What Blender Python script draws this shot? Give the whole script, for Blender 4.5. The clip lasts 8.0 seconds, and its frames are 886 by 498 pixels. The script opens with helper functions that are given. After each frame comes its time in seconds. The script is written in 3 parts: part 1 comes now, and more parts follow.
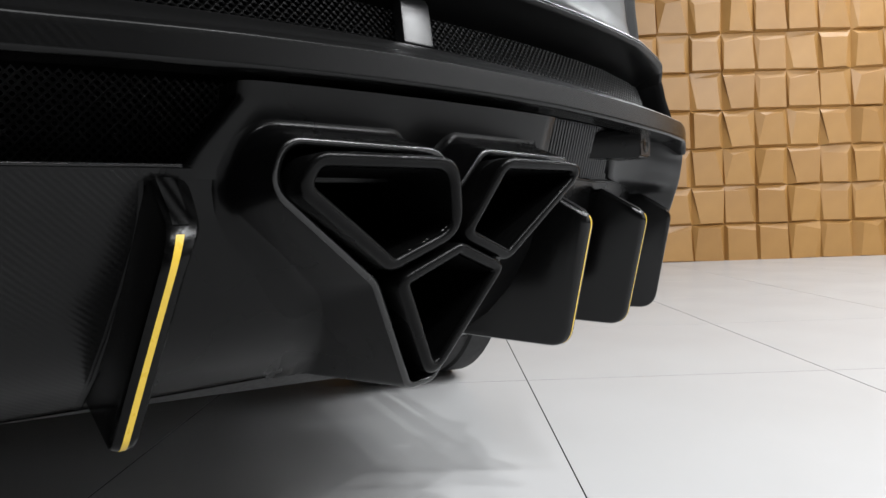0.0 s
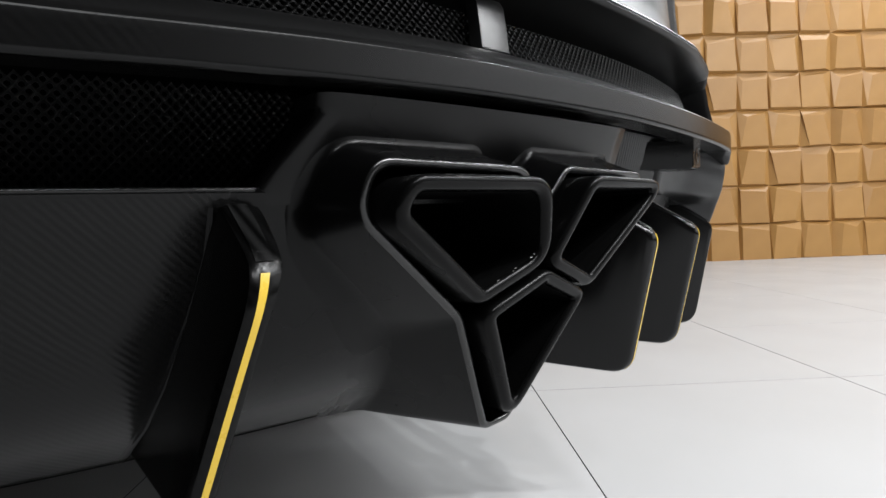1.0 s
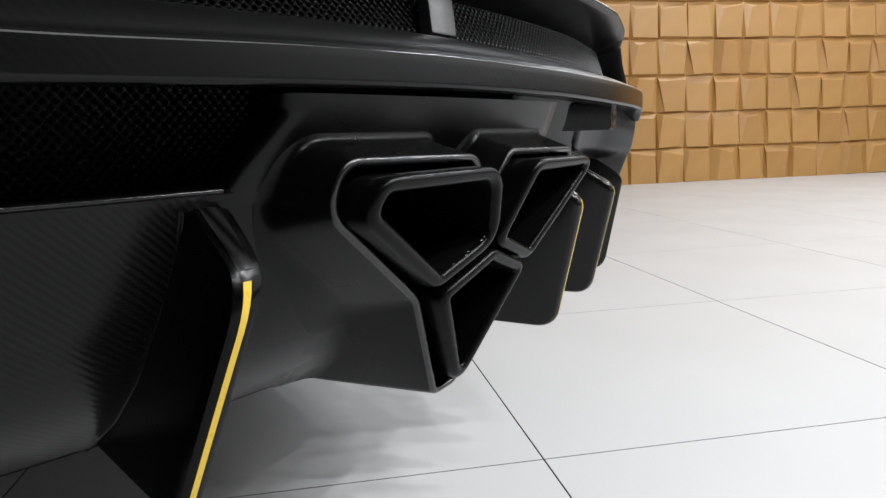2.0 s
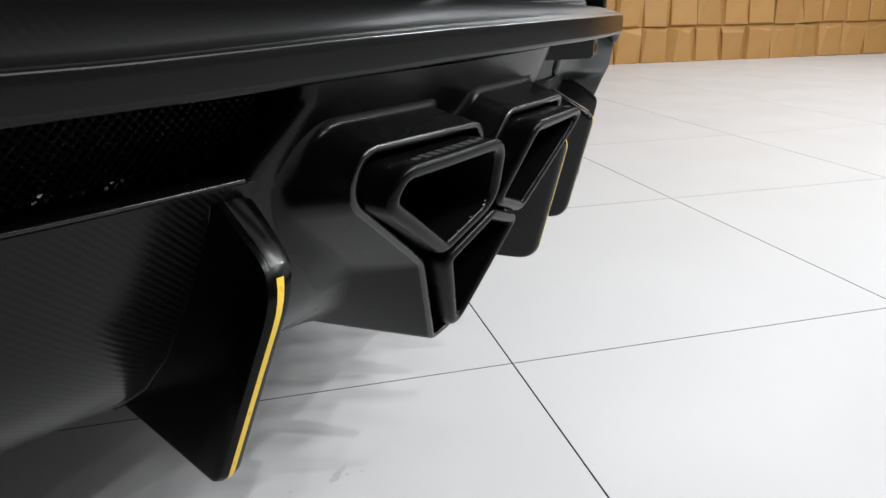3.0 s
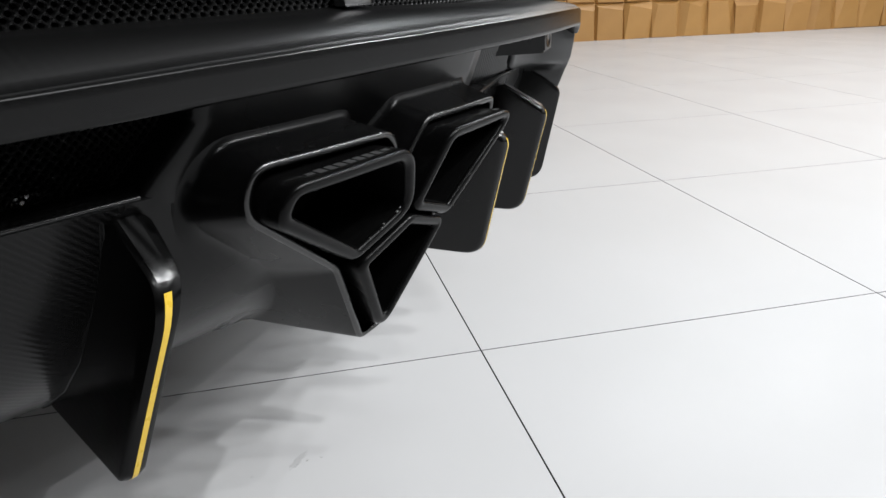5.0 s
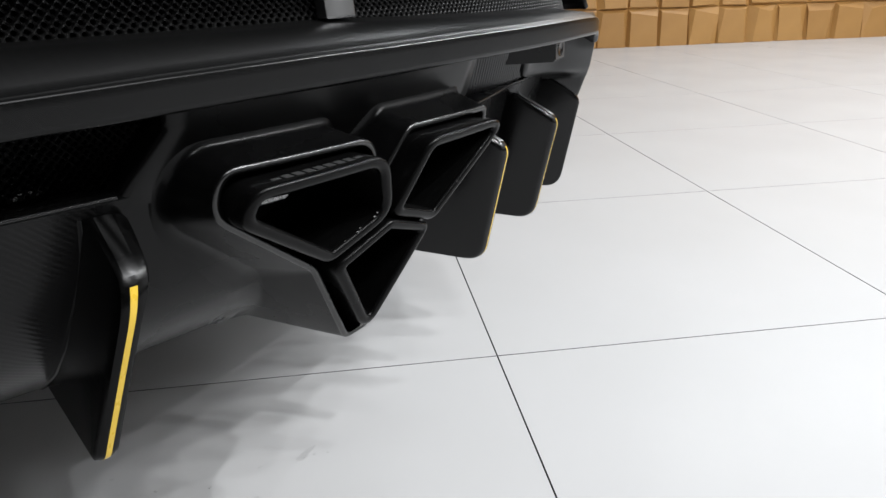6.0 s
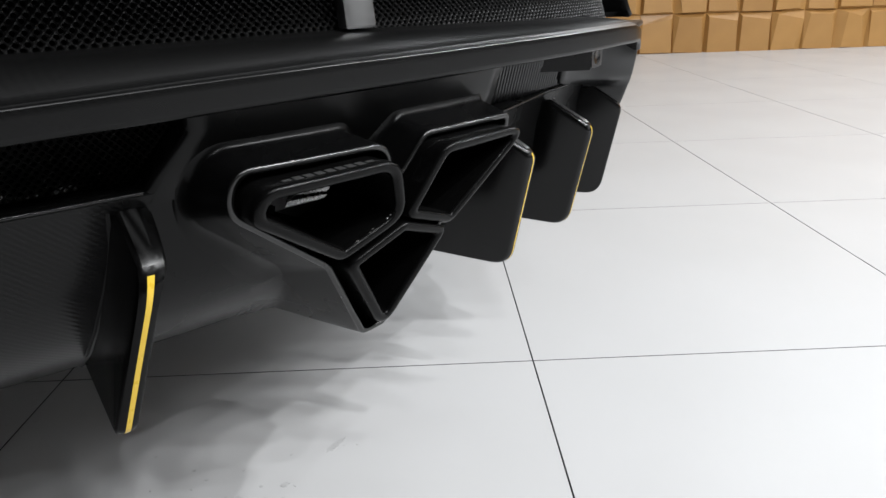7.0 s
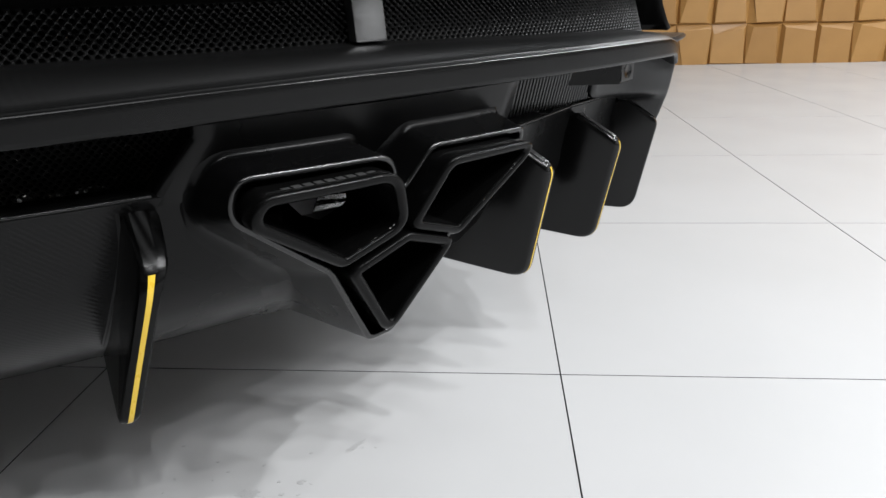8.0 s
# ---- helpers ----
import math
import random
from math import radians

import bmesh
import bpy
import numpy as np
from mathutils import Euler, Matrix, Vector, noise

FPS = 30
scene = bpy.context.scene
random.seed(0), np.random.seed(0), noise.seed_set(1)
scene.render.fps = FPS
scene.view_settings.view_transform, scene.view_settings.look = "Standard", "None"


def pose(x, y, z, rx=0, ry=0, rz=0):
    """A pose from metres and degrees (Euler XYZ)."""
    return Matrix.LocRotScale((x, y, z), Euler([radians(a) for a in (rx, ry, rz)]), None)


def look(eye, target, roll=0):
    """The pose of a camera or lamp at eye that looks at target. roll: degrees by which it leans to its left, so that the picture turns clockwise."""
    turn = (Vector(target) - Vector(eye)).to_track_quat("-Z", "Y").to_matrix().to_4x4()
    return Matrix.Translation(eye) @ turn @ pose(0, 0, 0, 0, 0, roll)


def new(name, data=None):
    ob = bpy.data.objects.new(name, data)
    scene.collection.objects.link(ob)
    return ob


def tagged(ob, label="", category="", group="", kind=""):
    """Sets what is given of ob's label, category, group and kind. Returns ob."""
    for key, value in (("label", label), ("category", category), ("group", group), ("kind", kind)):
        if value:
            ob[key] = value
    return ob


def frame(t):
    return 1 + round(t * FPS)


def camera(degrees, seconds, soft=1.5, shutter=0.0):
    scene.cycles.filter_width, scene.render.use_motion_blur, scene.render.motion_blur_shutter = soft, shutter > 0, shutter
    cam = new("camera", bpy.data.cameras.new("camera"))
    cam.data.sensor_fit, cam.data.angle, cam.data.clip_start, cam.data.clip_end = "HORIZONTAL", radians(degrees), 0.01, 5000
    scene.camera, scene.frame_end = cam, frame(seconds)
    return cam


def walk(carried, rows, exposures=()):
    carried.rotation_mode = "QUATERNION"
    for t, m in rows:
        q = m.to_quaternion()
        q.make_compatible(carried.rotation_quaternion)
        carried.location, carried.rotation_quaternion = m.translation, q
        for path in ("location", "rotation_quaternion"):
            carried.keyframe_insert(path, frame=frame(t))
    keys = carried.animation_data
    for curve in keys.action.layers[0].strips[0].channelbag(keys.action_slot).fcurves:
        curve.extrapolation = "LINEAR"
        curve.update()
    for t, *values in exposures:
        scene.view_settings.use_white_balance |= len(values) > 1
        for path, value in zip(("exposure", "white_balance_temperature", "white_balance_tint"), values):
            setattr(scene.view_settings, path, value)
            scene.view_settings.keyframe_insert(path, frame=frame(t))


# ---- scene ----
cam = camera(66.1, 8.0)
PATH = [
    (0, (-0.202, -0.986, 0.434), (-0.211, 1.012, 0.346), -2.0),
    (0.2, (-0.2035, -0.9938, 0.4282), (-0.211, 1.004, 0.34), -1.95),
    (0.5, (-0.224, -0.996, 0.417), (-0.231, 1.003, 0.337), -2.3),
    (0.7, (-0.2475, -0.9757, 0.4185), (-0.248, 1.022, 0.329), -2.0),
    (1, (-0.279, -0.932, 0.455), (-0.216, 1.064, 0.363), -2.1),
    (1.2, (-0.2915, -0.9192, 0.4719), (-0.154, 1.074, 0.379), -2.05),
    (1.5, (-0.308, -0.93, 0.489), (-0.073, 1.053, 0.386), -2.1),
    (1.7, (-0.3148, -0.9421, 0.4992), (-0.029, 1.029, 0.315), -2.0),
    (2, (-0.32, -0.946, 0.503), (0.033, 0.995, 0.17), -1.9),
    (2.2, (-0.32, -0.942, 0.517), (0.068, 0.973, 0.089), -1.6),
    (3.3, (-0.366, -0.945, 0.586), (0.106, 0.858, -0.14), -0.9),
    (3.5, (-0.363, -0.952, 0.592), (0.097, 0.851, -0.143), -1.3),
    (3.8, (-0.3555, -0.957, 0.5985), (0.101, 0.839, -0.1475), -1.4),
    (4, (-0.346, -0.954, 0.6), (0.12, 0.839, -0.155), -1.1),
    (4.5, (-0.311, -0.962, 0.599), (0.135, 0.835, -0.159), -1.3),
    (5, (-0.282, -0.968, 0.599), (0.129, 0.837, -0.157), -1.5),
    (6.5, (-0.19, -1.006, 0.608), (-0.056, 0.848, -0.128), -1.7),
    (7, (-0.169, -1.013, 0.61), (-0.131, 0.848, -0.121), -1.8),
    (7.5, (-0.138, -1.013, 0.611), (-0.199, 0.852, -0.108), -1.8),
    (8, (-0.117, -1.015, 0.616), (-0.26, 0.848, -0.097), -1.4),
]
walk(cam, [(t, look(eye, target, roll)) for t, eye, target, roll in PATH],
     ((0.0, 0.53), (1.0, 0.53), (2.0, 0.49), (3.5, 0.46), (5.0, 0.46), (6.5, 0.5), (8.0, 0.53)))

# ---- light ----
world_sky = bpy.data.worlds.new("room_air")
scene.world = world_sky
world_sky.use_nodes = True
world_sky.node_tree.nodes["Background"].inputs[0].default_value = (0.9, 0.95, 1.0, 1)
world_sky.node_tree.nodes["Background"].inputs[1].default_value = 0.0

ROOM_W, ROOM_E, ROOM_S, WALL_Y, CEILING_Z = -6.0, 6.4, -8.2, 4.757, 3.6
PANEL_TOP = 2.536


def ceiling_lamp(x, y, watts, size=0.12, length=0.0, turn=20, colour=(0.965, 0.98, 1.0)):
    """A square lamp under the ceiling, or a strip of the given length."""
    data = bpy.data.lights.new("ceiling_lamp", "AREA")
    data.energy, data.size, data.color = watts, size, colour
    if length:
        data.shape, data.size_y = "RECTANGLE", length
    ob = new("ceiling_lamp", data)
    ob.matrix_world = pose(x, y, CEILING_Z - 0.03, 0, 0, turn)


# rows of small bright spots, brightest beside the tail of the car
for lx, row in ((0.6, ((-3.25, 18),)),
                (1.35, ((-3.25, 19), (-2.5, 27), (-1.75, 12))),
                (2.1, ((-4.75, 4), (-3.25, 14), (-1.75, 56), (-1, 26))),
                (2.85, ((-1.75, 27), (-1, 14), (0.5, 8))),
                (3.6, ((-3.25, 12), (-2.5, 13), (-1.75, 50), (-1, 32), (-0.25, 36))),
                (4.35, ((-1.75, 19), (-1, 19), (-0.25, 15), (0.5, 6), (1.25, 8))),
                (5.1, ((0.5, 6), (1.25, 9)))):
    for ly, watts in row:
        ceiling_lamp(lx, ly, 0.97 * watts, 0.03)
# unseen strips by the panelled and white walls, added for wall light and highlights
ceiling_lamp(3.8, 4.0, 60, 0.5, 2.8, 90, (0.95, 0.98, 1.0))
ceiling_lamp(2.9, 1.7, 36, 0.2, 1.6, 90, (0.91, 0.965, 1.0))
ceiling_lamp(5.75, 0.2, 38, 0.3, 3.0, 0)


# ---- materials ----
def material(name, colour, rough=0.5, metal=0.0, spec=0.5):
    m = bpy.data.materials.new(name)
    m.use_nodes = True
    p = m.node_tree.nodes["Principled BSDF"]
    p.inputs["Base Color"].default_value = (*colour, 1)
    p.inputs["Roughness"].default_value = rough
    p.inputs["Metallic"].default_value = metal
    p.inputs["Specular IOR Level"].default_value = spec
    return m, m.node_tree.nodes, m.node_tree.links, p


def noise_node(nodes, links, scale, detail=4.0, coord="Object"):
    tc = nodes.new("ShaderNodeTexCoord")
    n = nodes.new("ShaderNodeTexNoise")
    n.inputs["Scale"].default_value, n.inputs["Detail"].default_value = scale, detail
    links.new(tc.outputs[coord], n.inputs["Vector"])
    return n


def ramp(nodes, links, source, lo, hi, a=0.3, b=0.7):
    r = nodes.new("ShaderNodeMapRange")
    r.inputs["From Min"].default_value, r.inputs["From Max"].default_value = a, b
    r.inputs["To Min"].default_value, r.inputs["To Max"].default_value = lo, hi
    links.new(source, r.inputs["Value"])
    return r.outputs["Result"]


def mixed(nodes, links, fac, c1, c2):
    x = nodes.new("ShaderNodeMix")
    x.data_type = "RGBA"
    links.new(fac, x.inputs["Factor"])
    x.inputs["A"].default_value, x.inputs["B"].default_value = (*c1, 1), (*c2, 1)
    return x.outputs["Result"]


def bumped(nodes, links, p, height, strength, distance):
    b = nodes.new("ShaderNodeBump")
    b.inputs["Strength"].default_value, b.inputs["Distance"].default_value = strength, distance
    links.new(height, b.inputs["Height"])
    links.new(b.outputs["Normal"], p.inputs["Normal"])


def satin_black(name, colour=(0.0014, 0.0014, 0.00145), rough=0.26, spec=0.15, peel=0.03, coat=0.0):
    """Satin dark paint with a fine orange peel and faint dust."""
    m, n, l, p = material(name, colour, rough, 0.0, spec)
    big = noise_node(n, l, 9.0)
    l.new(ramp(n, l, big.outputs["Fac"], rough - 0.03, rough + 0.05), p.inputs["Roughness"])
    l.new(mixed(n, l, big.outputs["Fac"], colour, tuple(1.3 * c for c in colour)), p.inputs["Base Color"])
    fine = noise_node(n, l, 420.0, 2.0)
    bumped(n, l, p, fine.outputs["Fac"], peel, 0.0003)
    p.inputs["Coat Weight"].default_value, p.inputs["Coat Roughness"].default_value, p.inputs["Coat IOR"].default_value = coat, 0.24, 1.6
    return m


def carbon(name, colour=(0.001, 0.001, 0.001), light=0.0035, pitch=0.004, rough=0.22, spec=0.13, relief=0.12):
    """Satin carbon fibre: a twill of slanting threads under lacquer."""
    m, n, l, p = material(name, colour, rough, 0.0, spec)
    tc = n.new("ShaderNodeTexCoord")
    mp = n.new("ShaderNodeMapping")
    mp.inputs["Rotation"].default_value = (0.2, radians(38), 0.35)
    l.new(tc.outputs["Object"], mp.inputs["Vector"])
    w = n.new("ShaderNodeTexWave")
    w.wave_type, w.bands_direction, w.wave_profile = "BANDS", "X", "SIN"
    w.inputs["Scale"].default_value = 0.314 / pitch
    w.inputs["Distortion"].default_value = 0.25
    w.inputs["Detail"].default_value = 1.0
    l.new(mp.outputs["Vector"], w.inputs["Vector"])
    cl = noise_node(n, l, 14.0)
    mul = n.new("ShaderNodeMath")
    mul.operation = "MULTIPLY"
    l.new(w.outputs["Fac"], mul.inputs[0])
    l.new(ramp(n, l, cl.outputs["Fac"], 0.35, 1.0), mul.inputs[1])
    l.new(mixed(n, l, mul.outputs[0], colour, (light, light, light)), p.inputs["Base Color"])
    l.new(ramp(n, l, mul.outputs[0], rough, rough + 0.02, 0, 1), p.inputs["Roughness"])
    bumped(n, l, p, mul.outputs[0], relief, 0.0004)
    return m


def floor_material():
    m, n, l, p = material("pale_stone_tile", (0.5, 0.5, 0.5), 0.26, 0.0, 0.08)
    cloud = noise_node(n, l, 2.3, 8.0)
    l.new(mixed(n, l, ramp(n, l, cloud.outputs["Fac"], 0.0, 1.0, 0.2, 0.8), (0.44, 0.44, 0.44), (0.47, 0.47, 0.472)), p.inputs["Base Color"])
    l.new(ramp(n, l, cloud.outputs["Fac"], 0.24, 0.28, 0.2, 0.8), p.inputs["Roughness"])
    return m


def gold_material():
    m, n, l, p = material("ochre_gold_panel", (0.62, 0.36, 0.12), 0.42)
    info = n.new("ShaderNodeObjectInfo")
    stain = noise_node(n, l, 5.0, 5.0)
    add = n.new("ShaderNodeMath")
    add.operation = "ADD"
    l.new(ramp(n, l, info.outputs["Random"], 0.0, 0.45, 0, 1), add.inputs[0])
    l.new(ramp(n, l, stain.outputs["Fac"], 0.0, 0.55), add.inputs[1])
    l.new(mixed(n, l, add.outputs[0], (0.298, 0.15, 0.043), (0.385, 0.206, 0.062)), p.inputs["Base Color"])
    fine = noise_node(n, l, 90.0, 4.0)
    l.new(ramp(n, l, fine.outputs["Fac"], 0.36, 0.5), p.inputs["Roughness"])
    bumped(n, l, p, fine.outputs["Fac"], 0.05, 0.002)
    return m


def plaster_material(name, colour):
    m, n, l, p = material(name, colour, 0.85)
    cloud = noise_node(n, l, 1.5, 6.0)
    l.new(mixed(n, l, cloud.outputs["Fac"], tuple(0.93 * c for c in colour), colour), p.inputs["Base Color"])
    fine = noise_node(n, l, 120.0, 3.0)
    bumped(n, l, p, fine.outputs["Fac"], 0.1, 0.001)
    return m


def plain(name, colour, rough=0.5, metal=0.0, spec=0.5):
    m, n, l, p = material(name, colour, rough, metal, spec)
    fine = noise_node(n, l, 150.0, 3.0)
    l.new(ramp(n, l, fine.outputs["Fac"], max(0.02, rough - 0.05), rough + 0.06), p.inputs["Roughness"])
    return m


PAINT = satin_black("satin_black_paint", spec=0.17)
PANEL_PAINT = satin_black("panel_satin_paint", (0.0016, 0.0016, 0.0016), 0.27, 0.2)
CORNER_PAINT = satin_black("corner_satin_paint", (0.005, 0.005, 0.0053), 0.3, 0.4)
UPPER = satin_black("upper_satin_paint", (0.003, 0.003, 0.003), 0.3, 0.16)
CARBON = carbon("satin_carbon_fibre", light=0.006, spec=0.21, relief=0.17)
BLADE = carbon("blade_carbon_fibre", (0.002, 0.002, 0.002), 0.0035, 0.0045, 0.22, 0.2, 0.025)
BLADE_TOP = carbon("lacquered_carbon_fibre", (0.0012, 0.0012, 0.0012), 0.0018, 0.0045, 0.34, 0.6, 0.003)
# extra glossy coat that gives edges a bright highlight
EDGE = satin_black("highlight_edge_lacquer", (0.005, 0.005, 0.005), 0.3, 0.9, 0.0, 1.0)
CAP = carbon("cap_carbon_fibre", (0.0008, 0.0008, 0.0008), 0.012, 0.006, 0.2, 0.35, 0.3)
CARBON_FIN = carbon("fin_carbon_fibre", (0.0005, 0.0005, 0.0005), 0.0025, 0.006, 0.2, 0.15, 0.05)
FIN = satin_black("fin_satin_black", (0.0011, 0.0011, 0.0011), 0.2, 0.3)
PIPE = satin_black("matt_black_pipe_coat", (0.002, 0.002, 0.002), 0.24, 0.12)
SOOT = plain("black_pipe_bore", (0.001, 0.001, 0.001), 0.6, 0.0, 0.08)
DARK = plain("black_plastic", (0.003, 0.003, 0.003), 0.7, 0.0, 0.05)
MESH = plain("black_wire_mesh", (0.004, 0.004, 0.004), 0.36, 0.0, 0.5)
MESH_DULL = plain("dull_black_wire_mesh", (0.006, 0.006, 0.006), 0.38, 0.0, 0.8)
YELLOW = plain("yellow_film", (0.58, 0.385, 0.03), 0.3, 0.0, 0.7)
BRACKET = plain("grey_metal", (0.12, 0.12, 0.12), 0.38, 1.0)
COLLAR = satin_black("collar_lacquer", (0.0014, 0.0014, 0.0014), 0.24, 0.7, 0.0)
GLOSS = satin_black("edge_lacquer", (0.003, 0.003, 0.003), 0.24, 0.45)
RIB = plain("black_rib", (0.02, 0.02, 0.02), 0.35, 0.0, 0.8)
STEEL = plain("bright_steel", (0.95, 0.95, 0.95), 0.24, 1.0)
DULL_STEEL = plain("dull_steel", (0.4, 0.4, 0.4), 0.36, 0.7)
FOIL = plain("crumpled_foil", (0.8, 0.8, 0.8), 0.16, 1.0)
WATER = plain("clear_water", (0.9, 0.9, 0.9), 0.05, 0.0, 0.6)
WATER.node_tree.nodes["Principled BSDF"].inputs["Transmission Weight"].default_value = 0.9
PRINT = plain("grey_print", (0.03, 0.03, 0.03), 0.5)
TRAY = plain("grey_undertray", (0.05, 0.05, 0.05), 0.5)
RUBBER = plain("tyre_rubber", (0.02, 0.02, 0.02), 0.7)
TILE = floor_material()
GROUT = plain("grey_grout", (0.02, 0.02, 0.02), 0.9)
GOLD = gold_material()
WHITE = plaster_material("grey_wall_paint", (0.05, 0.05, 0.05))
BRIGHT = plaster_material("white_wall_paint", (0.8, 0.8, 0.8))
PALE = plaster_material("pale_wall_paint", (0.18, 0.18, 0.18))
CEILING = plaster_material("dark_ceiling_paint", (0.09, 0.09, 0.093))


# ---- mesh helpers ----
def part(name, bm, mat, parent=None, label="", angle=38):
    me = bpy.data.meshes.new(name)
    bm.normal_update()
    bm.to_mesh(me)
    bm.free()
    me.materials.append(mat)
    if angle:
        me.shade_smooth()
        me.set_sharp_from_angle(angle=radians(angle))
    ob = new(name, me)
    ob.parent = parent
    if label:
        tagged(ob, label)
    return ob


def box(bm, x0, x1, y0, y1, z0, z1):
    vs = [bm.verts.new((x, y, z)) for z in (z0, z1) for y in (y0, y1) for x in (x0, x1)]
    for f in ((0, 2, 3, 1), (4, 5, 7, 6), (0, 1, 5, 4), (2, 6, 7, 3), (0, 4, 6, 2), (1, 3, 7, 5)):
        bm.faces.new([vs[i] for i in f])
    return vs


def rings(bm, loops, closed=True, cap0=False, cap1=False):
    """Skin over loops of points, one after another."""
    made = [[bm.verts.new(p) for p in lp] for lp in loops]
    n = len(made[0])
    for a, b in zip(made, made[1:]):
        for i in range(n if closed else n - 1):
            j = (i + 1) % n
            bm.faces.new((a[i], a[j], b[j], b[i]))
    if cap0:
        bm.faces.new(list(reversed(made[0])))
    if cap1:
        bm.faces.new(made[-1])
    return made


def tidy(bm):
    bmesh.ops.remove_doubles(bm, verts=bm.verts[:], dist=1e-5)
    bmesh.ops.recalc_face_normals(bm, faces=bm.faces[:])
    return bm


# ---- the car's plan ----
BOW, CORNER, TURN_R = 0.33, 0.90, 0.2


def rim_line(u):
    """Plan of the tail: place and direction at u, bowed across the rear, then round the corner and forward along the flank."""
    s = 1 if u >= 0 else -1
    a = abs(u)
    if a <= CORNER:
        x, y, th = a, BOW * a * a, math.atan(2 * BOW * a)
    else:
        th0 = math.atan(2 * BOW * CORNER)
        x0, y0 = CORNER, BOW * CORNER * CORNER
        th = min(th0 + (a - CORNER) / TURN_R, radians(88))
        x = x0 + TURN_R * (math.sin(th) - math.sin(th0))
        y = y0 + TURN_R * (math.cos(th0) - math.cos(th))
        rest = (a - CORNER) - TURN_R * (th - th0)
        if rest > 0:
            x, y = x + rest * math.cos(th), y + rest * math.sin(th)
    return s * x, y, s * th


def C(u, d, z):
    """A point u across the tail, d inwards from its rim, at height z, in the car's own space."""
    x, y, th = rim_line(u)
    return (x - d * math.sin(th), y + d * math.cos(th), z)


SKIN_Z = (0.298, 0.306, 0.33, 0.36, 0.40, 0.44, 0.474, 0.50, 0.53)
SKIN_D = (0.170, 0.156, 0.122, 0.095, 0.072, 0.058, 0.048, 0.033, 0.02)


def skin(z):
    return float(np.interp(z, SKIN_Z, SKIN_D))


def spread(a, b, n):
    return [a + (b - a) * i / (n - 1) for i in range(n)]


def sheet(bm, rows, thick=0.004, skip=None):
    """A sheet with thickness over rows of (u, d, z)."""
    front = [[C(*q) for q in r] for r in rows]
    back = [[C(u, d + thick, z) for u, d, z in r] for r in rows]
    f = [[bm.verts.new(p) for p in r] for r in front]
    k = [[bm.verts.new(p) for p in r] for r in back]
    h, w = len(f), len(f[0])
    for i in range(h - 1):
        for j in range(w - 1):
            if skip and skip(rows[i][j]):
                continue
            bm.faces.new((f[i][j], f[i][j + 1], f[i + 1][j + 1], f[i + 1][j]))
            bm.faces.new((k[i][j], k[i + 1][j], k[i + 1][j + 1], k[i][j + 1]))
    edge = [(0, j) for j in range(w)] + [(i, w - 1) for i in range(1, h)] + [(h - 1, j) for j in range(w - 2, -1, -1)] + [(i, 0) for i in range(h - 2, 0, -1)]
    for (a, b), (c, e) in zip(edge, edge[1:] + edge[:1]):
        bm.faces.new((f[c][e], f[a][b], k[a][b], k[c][e]))
    return tidy(bm)


def outline(corners, arc=6, straight=3):
    """Closed outline with rounded corners (u, z, r), always the same count of points a corner."""
    pts, n = [], len(corners)
    ends = []
    for i, (x, z, r) in enumerate(corners):
        p = Vector((x, z))
        a = (Vector(corners[i - 1][:2]) - p)
        b = (Vector(corners[(i + 1) % n][:2]) - p)
        la, lb = a.length, b.length
        a, b = a / la, b / lb
        half = max(0.05, math.acos(max(-1, min(1, a.dot(b)))) / 2)
        cut = min(r / math.tan(half), 0.45 * la, 0.45 * lb)
        s, e = p + a * cut, p + b * cut
        cur = []
        for k in range(arc + 1):
            t = k / arc
            cur.append((1 - t) ** 2 * s + 2 * t * (1 - t) * p + t * t * e)
        ends.append(cur)
    for i in range(n):
        pts += ends[i]
        a, b = ends[i][-1], ends[(i + 1) % n][0]
        pts += [a.lerp(b, k / (straight + 1)) for k in range(1, straight + 1)]
    return [(p.x, p.y) for p in pts]


def grown(corners, by):
    """Corners moved outwards by a distance (inwards: minus)."""
    n = len(corners)
    area = sum(corners[i][0] * corners[(i + 1) % n][1] - corners[(i + 1) % n][0] * corners[i][1] for i in range(n))
    s = 1 if area > 0 else -1
    out = []
    for i, (x, z, r) in enumerate(corners):
        p = Vector((x, z))
        a = (p - Vector(corners[i - 1][:2])).normalized()
        b = (Vector(corners[(i + 1) % n][:2]) - p).normalized()
        na, nb = Vector((a.y, -a.x)) * s, Vector((b.y, -b.x)) * s
        m = (na + nb)
        m = m / max(0.35, m.length_squared / 2) * by
        convex = (a.x * b.y - a.y * b.x) * s > 0
        out.append((x + m.x, z + m.y, max(0.002, r + (by if convex else -by))))
    return out


